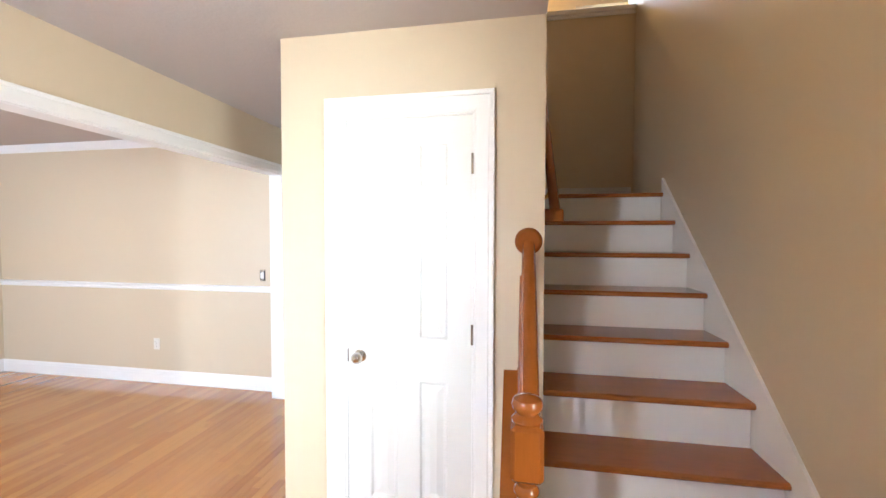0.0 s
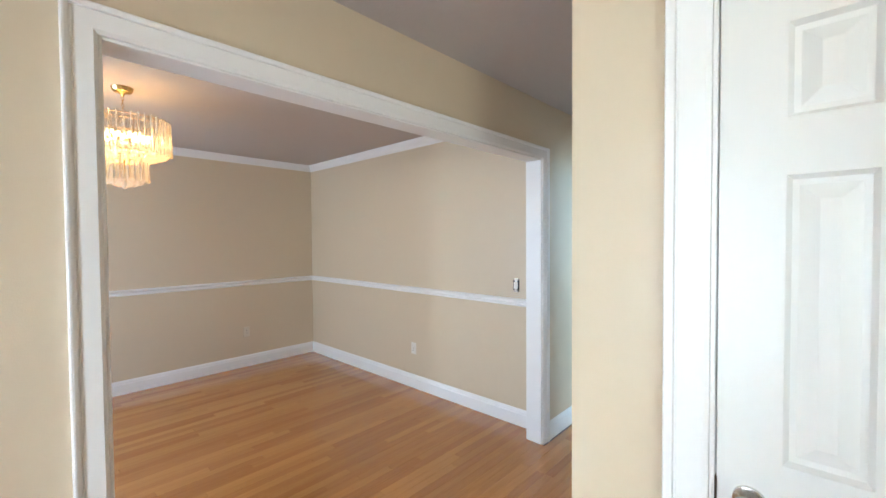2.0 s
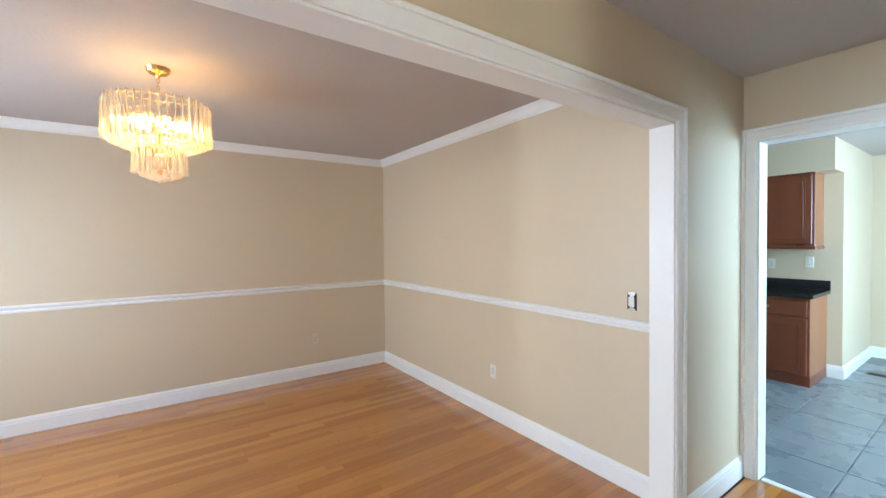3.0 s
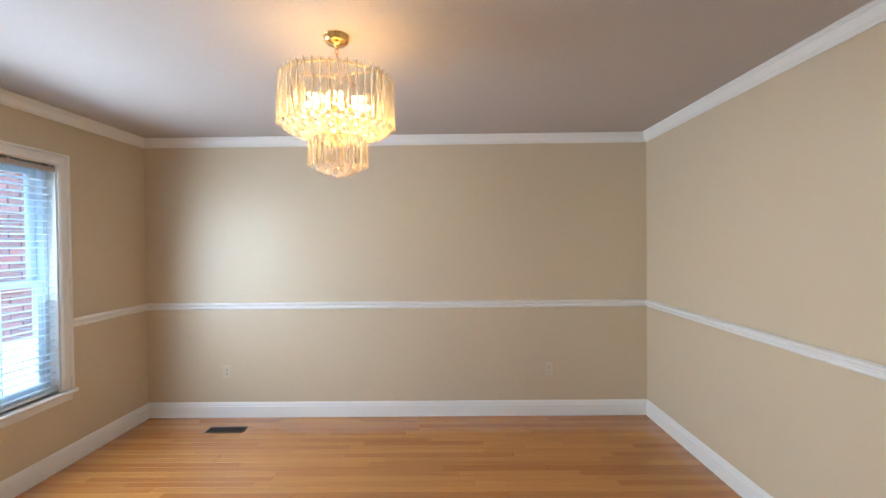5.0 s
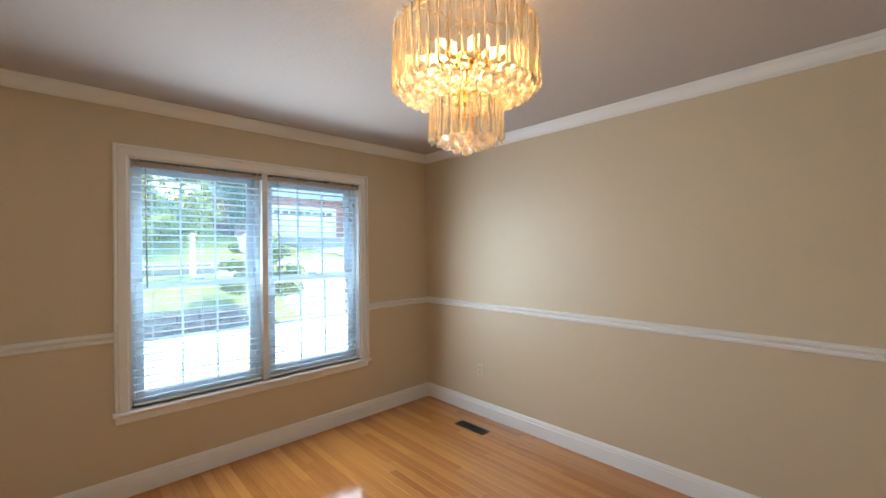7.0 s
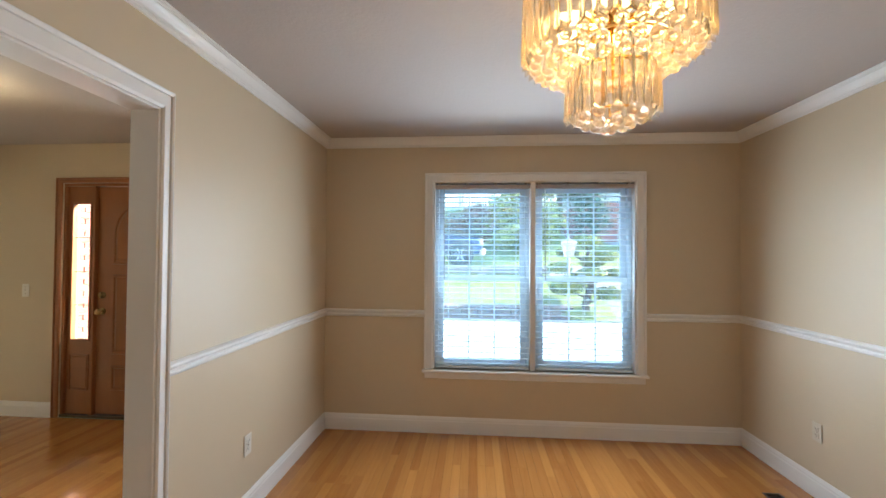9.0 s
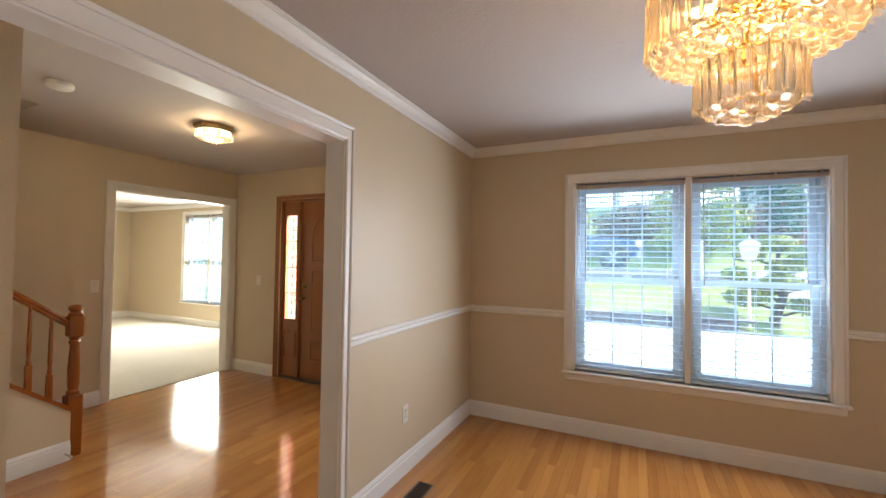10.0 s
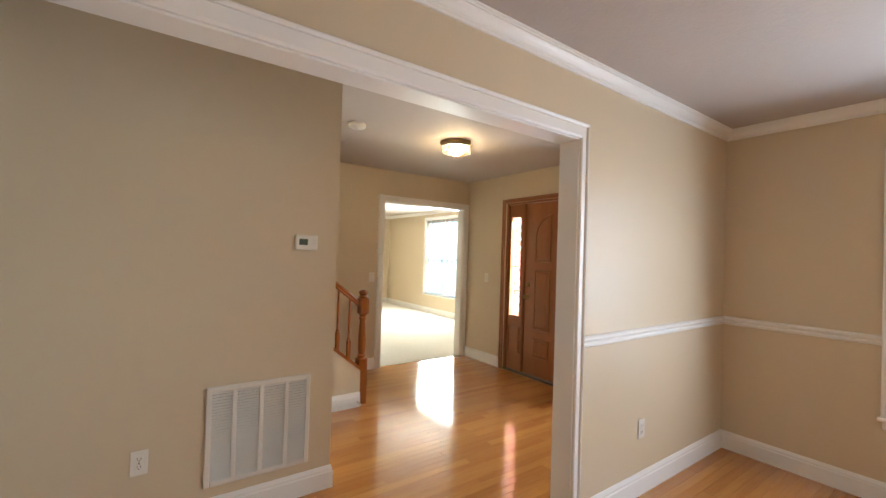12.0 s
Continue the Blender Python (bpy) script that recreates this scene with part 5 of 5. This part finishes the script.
for u, v in ((-1, -1), (1, -1), (1, 1), (-1, 1)):
    part("lantern_bar", tube([(LPX + 0.076 * u, LPY + 0.076 * v, 1.485), (LPX + 0.123 * u, LPY + 0.123 * v, 1.74)], 0.006, 6), WHITEPAINT, lp)


# plants
def leaf_cloud(bm, c, r, n, size, rnd, flat=1.0):
    for _ in range(n):
        d = Vector((rnd.gauss(0, 1), rnd.gauss(0, 1), rnd.gauss(0, 1))).normalized()
        k = rnd.uniform(0.45, 1.08)
        p = Vector(c) + Vector((d.x * r * k, d.y * r * k, d.z * r * k * flat))
        nrm = (d + Vector((rnd.uniform(-.7, .7), rnd.uniform(-.7, .7), rnd.uniform(-.4, .9)))).normalized()
        u = nrm.orthogonal().normalized()
        w = nrm.cross(u)
        t = rnd.uniform(0, 6.28)
        u, w = u * math.cos(t) + w * math.sin(t), w * math.cos(t) - u * math.sin(t)
        s = size * rnd.uniform(0.6, 1.4)
        vs = [bm.verts.new(p + q) for q in (-u * s * 0.35, w * s * 0.9 - u * s * 0.1, u * s * 0.5 + w * s * 0.3, u * s * 0.25 - w * s * 0.6)]
        bm.faces.new(vs)


def topiary(x, y):
    rnd = random.Random(9)
    t = thing("topiary_juniper", (x, y, ground_z(x, y)), "cloud-pruned green juniper with layered pads", "shrub")
    z0 = ground_z(x, y)
    part("trunk", tube([(x, y, z0 - 0.1), (x + 0.05, y, z0 + 0.35), (x - 0.08, y, z0 + 0.8), (x + 0.04, y - 0.02, z0 + 1.25), (x - 0.02, y, z0 + 1.55)], [0.10, 0.085, 0.07, 0.05, 0.03], 9), BARK, t, "", True)
    pads = [(-0.45, 0.1, 0.62, 0.34), (0.48, -0.05, 0.72, 0.36), (-0.62, -0.1, 1.02, 0.27), (0.60, 0.05, 1.15, 0.26), (0.0, 0.25, 1.05, 0.3), (-0.36, 0.05, 1.42, 0.26), (0.42, 0.0, 1.5, 0.25), (0.02, 0.0, 1.72, 0.32), (0.15, -0.3, 0.9, 0.34), (-0.1, -0.05, 1.3, 0.28)]
    for dx, dy, dz, r in pads:
        part("limb", tube([(x, y, z0 + dz - 0.22), (x + dx * 0.5, y + dy * 0.5, z0 + dz - 0.12), (x + dx, y + dy, z0 + dz - 0.02)], [0.03, 0.024, 0.012], 6), BARK, t)
        bm = bmesh.new()
        leaf_cloud(bm, (x + dx, y + dy, z0 + dz), r, 900, 0.048, rnd, 0.44)
        part("leaf_pad", bm, LEAF, t, "dense green leaf pad")


topiary(-5.20, -6.70)
bed = [(0.0, 0.14), (0.25, 0.12), (0.45, 0.06), (0.56, -0.06)]
solid("planting_bed", lathe(bed, 26, (-5.20, -6.70, ground_z(-5.20, -6.70))), GRASS, "low grassy bed round the pruned juniper", "planting bed", smooth=True)


def tree(x, y, h, r, material, seed, label, name="tree", leaves=2600, size=0.20, trunk=True):
    rnd = random.Random(seed)
    z0 = ground_z(x, y)
    t = thing(name, (x, y, z0), label, "tree" if name == "tree" else "shrub")
    if trunk:
        part("trunk", tube([(x, y, z0 - 0.3), (x + 0.1, y, z0 + h * 0.3), (x - 0.05, y + 0.1, z0 + h * 0.62), (x, y, z0 + h * 0.9)], [0.05 * h * 0.5, 0.04 * h * 0.5, 0.025 * h * 0.5, 0.02], 8), BARK, t, "", True)
        for k in range(6):
            q = k * 1.05
            part("limb", tube([(x, y, z0 + h * (0.32 + 0.07 * k)), (x + r * 0.45 * math.cos(q), y + r * 0.45 * math.sin(q), z0 + h * (0.45 + 0.07 * k)), (x + r * 0.8 * math.cos(q), y + r * 0.8 * math.sin(q), z0 + h * (0.52 + 0.07 * k))], [0.09, 0.06, 0.02], 6), BARK, t)
    bm = bmesh.new()
    lo = 0.35 if trunk else 0.1
    for k in range(16):
        q = rnd.uniform(0, 6.28)
        f = rnd.uniform(lo, 0.95)
        rr = r * (1.05 - abs(f - 0.55)) * rnd.uniform(0.25, 0.75)
        leaf_cloud(bm, (x + rr * math.cos(q), y + rr * math.sin(q), z0 + h * f), r * rnd.uniform(0.30, 0.48), leaves // 16, size, rnd, 0.75)
    part("crown", bm, material, t, "", False)


for k, (x, y, h, r, mt, lab, nm) in enumerate((
        (3.0, -19.5, 1.6, 1.5, LEAFR, "russet hedge shrub on the bank", "bank_shrub"), (0.3, -20.5, 1.8, 1.7, LEAF, "green shrub on the bank", "bank_shrub"), (-2.6, -19.8, 1.9, 1.8, LEAFR, "russet hedge shrub on the bank", "bank_shrub"),
        (6.2, -20.0, 1.7, 1.8, LEAF, "green shrub on the bank", "bank_shrub"), (1.7, -24.0, 2.0, 1.9, LEAFD, "dark shrub on the bank", "bank_shrub"), (-5.0, -19.0, 3.2, 2.3, LEAF, "spreading green evergreen on the bank", "bank_shrub"),
        (9.5, -21.5, 2.4, 2.2, LEAFD, "dark shrub on the bank", "bank_shrub"), (-7.9, -21.5, 3.6, 2.4, LEAFD, "dark evergreen shrub on the bank", "bank_shrub"), (4.5, -25.0, 2.0, 2.0, LEAFR, "russet shrub on the bank", "bank_shrub"))):
    tree(x, y + 2.9, h, r, mt, 20 + k, lab, nm, 5200, 0.11, False)
for k, (x, y, h, r, mt) in enumerate(((-5.5, -29, 10, 4.0, LEAFD), (-9.5, -33, 12, 4.4, LEAFD), (8.5, -34, 11, 4.6, LEAFD), (-1.5, -38, 12, 4.8, LEAFD), (14, -30, 10, 4.4, LEAF), (-22, -29, 8, 3.6, LEAF), (-27, -40, 13, 5, LEAFD), (20, -38, 12, 5, LEAFD), (-19.3, -44, 13, 5, LEAFD), (4, -44, 14, 5.5, LEAFD))):
    tree(x, y + 2.9, h, r, mt, 60 + k, "leafy tree on the slope across the street", "tree", 8000, 0.24)

# picket fence on the bank
pf = thing("picket_fence", (1.0, -26.1, ground_z(1, -26.1)), "white picket fence on top of the bank", "fence")
bm = bmesh.new()
box(bm, -0.05, -0.012, 0, 0.05, 0.012, 1.15)
pk = data_of("picket", bm, WHITEPAINT)
fz = ground_z(1, -26.1)
for k in range(90):
    piece("picket", pk, pf, pose(-6 + k * 0.19, -26.1, fz))
part("fence_rail", boxes((-6.1, -26.16, fz + 0.25, 11.1, -26.12, fz + 0.34)), WHITEPAINT, pf)
part("fence_rail", boxes((-6.1, -26.16, fz + 0.82, 11.1, -26.12, fz + 0.91)), WHITEPAINT, pf)

# white post by the street
wp = thing("garden_post", (-4.30, -8.7, ground_z(-4.30, -8.7)), "turned white post near the street", "post")
part("shaft", lathe([(0.062, 0.85), (0.062, 1.20), (0.042, 1.25), (0.058, 1.31), (0.045, 1.70), (0.066, 1.75), (0.034, 1.80), (0.062, 1.87), (0, 1.93)], 14, (-4.30, -8.7, 0.02)), WHITEPAINT, wp, "", True)

# parked pickup
car = thing("pickup_truck", (-0.2, -12.30, 1.125), "dark blue pickup truck parked in the street", "car")
cz = 1.125


body_o = [(-2.75, 0.42), (-2.78, 0.70), (-2.70, 0.98), (-1.30, 1.08), (-0.55, 1.10), (2.75, 1.12), (2.78, 0.55), (2.70, 0.45)]
cab_o = [(-1.35, 1.06), (-0.55, 1.66), (-0.25, 1.76), (1.05, 1.76), (1.35, 1.62), (1.42, 1.08)]
CXC = -0.22
bb = extrude([(CXC + u, cz + v) for u, v in body_o], "y", -13.25, -11.45)
bmesh.ops.bevel(bb, geom=bb.edges[:], offset=0.05, segments=2, affect="EDGES")
part("body", bb, CARBLUE, car, "dark blue painted body", True)
cb = bmesh.new()
lo_, hi_ = [[cb.verts.new((CXC + u, yy, cz + v)) for (u, v) in cab_o] for yy in (-13.12, -11.58)]
for vv, s in ((lo_, 1), (hi_, -1)):
    for q in vv:
        if q.co.z > cz + 1.3:
            q.co.y += s * 0.16
cb.faces.new(lo_)
cb.faces.new(hi_)
for k in range(len(cab_o)):
    cb.faces.new((lo_[k], lo_[(k + 1) % len(cab_o)], hi_[(k + 1) % len(cab_o)], hi_[k]))
bmesh.ops.recalc_face_normals(cb, faces=cb.faces[:])
bmesh.ops.bevel(cb, geom=cb.edges[:], offset=0.04, segments=2, affect="EDGES")
part("cab", cb, CARBLUE, car, "", True)
part("side_window", extrude([(CXC - 1.0, cz + 1.14), (CXC - 0.50, cz + 1.58), (CXC + 0.28, cz + 1.66), (CXC + 0.28, cz + 1.14)], "y", -11.61, -11.56), CARGLASS, car)
part("side_window", extrude([(CXC + 0.36, cz + 1.14), (CXC + 0.36, cz + 1.66), (CXC + 0.98, cz + 1.66), (CXC + 1.12, cz + 1.14)], "y", -11.61, -11.56), CARGLASS, car)
part("windscreen", extrude([(CXC - 1.26, cz + 1.16), (CXC - 0.66, cz + 1.62), (CXC - 0.62, cz + 1.60), (CXC - 1.20, cz + 1.13)], "y", -12.90, -11.80), CARGLASS, car)
part("sill_cladding", boxes((CXC - 1.5, -11.46, cz + 0.36, CXC + 1.5, -11.40, cz + 0.56), bevel=0.02), CARGREY, car, "grey lower cladding")
part("front_bumper", boxes((CXC - 2.90, -13.20, cz + 0.36, CXC - 2.68, -11.46, cz + 0.62), bevel=0.05), ALLOY, car, "bright chrome bumper")
for yy in (-11.65, -13.05):
    part("headlight", boxes((CXC - 2.83, yy - 0.17, cz + 0.72, CXC - 2.66, yy + 0.17, cz + 0.95), bevel=0.04), HEADLIGHT, car)
part("car_grille", boxes((CXC - 2.82, -12.80, cz + 0.66, CXC - 2.72, -11.90, cz + 0.96), bevel=0.02), CARGREY, car)
for wxx in (CXC - 2.06, CXC + 1.66):
    for yy, s in ((-11.48, 1), (-13.22, -1)):
        w = part("wheel", lathe([(0.25, -0.11), (0.37, -0.11), (0.40, -0.07), (0.40, 0.07), (0.37, 0.11), (0.25, 0.11)], 28, (wxx, yy, cz + 0.40), axis="Y"), TYRE, car, "black tyre", True)
        rim = lathe([(0.0, 0.075 * s), (0.06, 0.085 * s), (0.08, 0.06 * s), (0.20, 0.05 * s), (0.24, 0.10 * s), (0.26, 0.10 * s), (0.26, 0.0)], 24, (wxx, yy, cz + 0.40), axis="Y")
        for q in range(6):
            t = q * math.pi / 3
            tube([(wxx + 0.05 * math.cos(t), yy + s * 0.095, cz + 0.40 + 0.05 * math.sin(t)), (wxx + 0.24 * math.cos(t), yy + s * 0.105, cz + 0.40 + 0.24 * math.sin(t))], 0.028, 6, rim)
        part("rim", rim, ALLOY, w, "bright alloy rim", True)
    part("wheel_arch", lathe([(0.40, -0.01), (0.47, -0.01), (0.47, 0.03), (0.40, 0.03)], 28, (wxx, -11.45, cz + 0.42), axis="Y"), CARGREY, car)
part("door_mirror", boxes((CXC - 0.95, -11.40, cz + 1.12, CXC - 0.78, -11.20, cz + 1.32), bevel=0.04), CARBLUE, car)

# house across the street, with a garage
hz = ground_z(-15.90, -28.60)
hs = thing("neighbour_house", (-16.90, -32.10, hz), "brick and pale-sided two-storey house with garage", "house")
part("wall", boxes((-23.40, -37.10, hz - 0.5, -10.90, -28.60, hz + 3.0)), FACADE, hs, "red brick lower storey")
part("upper_wall", boxes((-23.20, -37.10, hz + 3.0, -11.10, -28.80, hz + 5.8)), SIDING, hs, "pale siding upper storey")
part("roof", extrude([(-23.80, hz + 5.7), (-10.50, hz + 5.7), (-12.40, hz + 8.6), (-21.90, hz + 8.6)], "y", -37.60, -28.30), SHINGLE, hs)
gd = part("garage_door", boxes((-18.50, -28.66, hz, -13.60, -28.54, hz + 2.15)), WHITEPAINT, hs, "white panelled garage door with small windows")
for r in range(4):
    for c in range(8):
        xa = -18.40 + c * 0.605
        if r == 3:
            part("pane", boxes((xa + 0.06, -28.55, hz + 1.68, xa + 0.53, -28.52, hz + 2.02), bevel=0.01), CARGLASS, gd)
        else:
            part("panel", boxes((xa + 0.05, -28.55, hz + 0.1 + r * 0.52, xa + 0.54, -28.52, hz + 0.52 + r * 0.52), bevel=0.015), WHITEPAINT, gd)
part("garage_trim", boxes((-18.70, -28.60, hz, -18.52, -28.50, hz + 2.4), (-13.58, -28.60, hz, -13.40, -28.50, hz + 2.4), (-18.52, -28.60, hz + 2.17, -13.58, -28.50, hz + 2.4)), WHITEPAINT, hs)
for xa in (-21.40, -17.30, -14.10):
    w = part("window", boxes((xa - 0.1, -28.82, hz + 3.75, xa + 1.5, -28.74, hz + 5.25)), WHITEPAINT, hs, "white framed window")
    for q in (0, 0.72):
        part("pane", boxes((xa + q, -28.75, hz + 3.85, xa + q + 0.66, -28.72, hz + 5.15)), CARGLASS, w)

# ---- floors, board by board ----
setting("carpet", boxes((LX + 0.10, LSY, -0.05, LEX, LNY, 0.008)), CARPET, "cream cut-pile carpet")
setting("carpet_edge", boxes((LX + 0.02, -0.977, -0.02, LX + 0.0995, 0.225, 0.006)), CARPET)
setting("floor_slab", boxes((WX, SY, -0.14, LX + 0.1, KY + 0.05, -0.012)), SUBFLOOR)
setting("stair_floor", boxes((SX, 1.0, -0.012, LX, 3.86, -0.002)), SUBFLOOR)
bd = random.Random(12)
BW = 0.0572
board_meshes = {}


def board_mesh(length):
    key = round(length, 2)
    if key not in board_meshes:
        bm = bmesh.new()
        h, b = key / 2, 0.0006
        w = BW / 2 - 0.0003
        ring = [[bm.verts.new((sx * (w - o), sy * (h - o), z)) for sx, sy in ((-1, -1), (1, -1), (1, 1), (-1, 1))] for o, z in ((0, -0.011), (0, -b), (b, 0.0))]
        for r0, r1 in zip(ring, ring[1:]):
            for k in range(4):
                bm.faces.new((r0[k], r0[(k + 1) % 4], r1[(k + 1) % 4], r1[k]))
        bm.faces.new(ring[-1])
        board_meshes[key] = data_of("board", bm, OAK)
    return board_meshes[key], key


def lay(name, x0, x1, y_spans, label, lo, hi):
    """Strip flooring along y; y_spans gives the row's start and end from its x."""
    fl_ = thing(name, ((x0 + x1) / 2, 0, 0), label, "floor", kind="structure")
    x = x0
    while x < x1 - 0.02:
        for ya, yb in y_spans(x + BW / 2):
            y = ya
            first = True
            while y < yb - 0.02:
                ln = round(bd.uniform(lo, hi) * (bd.uniform(0.3, 1) if first else 1), 1)
                ln = max(0.3, ln)
                first = False
                if yb - y - ln < 0.35:
                    ln = yb - y
                me, key = board_mesh(min(ln, yb - y))
                piece("board", me, fl_, pose(x + BW / 2, y + key / 2, bd.uniform(-0.0002, 0.0002)))
                y += key + 0.0004
        x += BW
    return fl_


lay("floor_dining", WX, EX - 0.0, lambda x: [(SY, NY)], "honey-coloured oak strip floor", 0.6, 1.5)


def foyer_rows(x):
    if x < FX:
        return [(OP0, OP1)]
    if x < CX:
        return [(FS - 0.0, KY + 0.02)]
    if x < 0.66:
        return [(FS, CY + 0.02)]
    return [(FS, 0.97)]


FJ = WX + BW * math.ceil((EX - 0.02 - WX) / BW)   # where the dining room's last board ends
lay("floor_foyer", FJ, LX + 0.02, foyer_rows, "glossy honey oak strip floor in the foyer", 0.5, 1.4)
setting("kitchen_floor_bed", boxes((-4.2, KY + 0.06, -0.1, 1.6, 8.14, -0.006)), GROUT)
setting("kitchen_threshold", boxes((-1.288, KY + 0.02, -0.006, -0.588, KY + 0.065, 0.006), bevel=0.003), TRIM)
kt = thing("floor_kitchen", (-1.0, 6, 0), "grey-blue stone-look floor tiles", "floor", kind="structure")
bm = bmesh.new()
box(bm, -0.2265, -0.2265, -0.006, 0.2265, 0.2265, 0.0, bevel=0.002)
tile = data_of("tile", bm, TILE)
for i in range(8):
    for j in range(8):
        piece("tile", tile, kt, pose(-2.62 + 0.46 * i, KY + 0.31 + 0.46 * j, bd.uniform(-0.0004, 0.0004)))
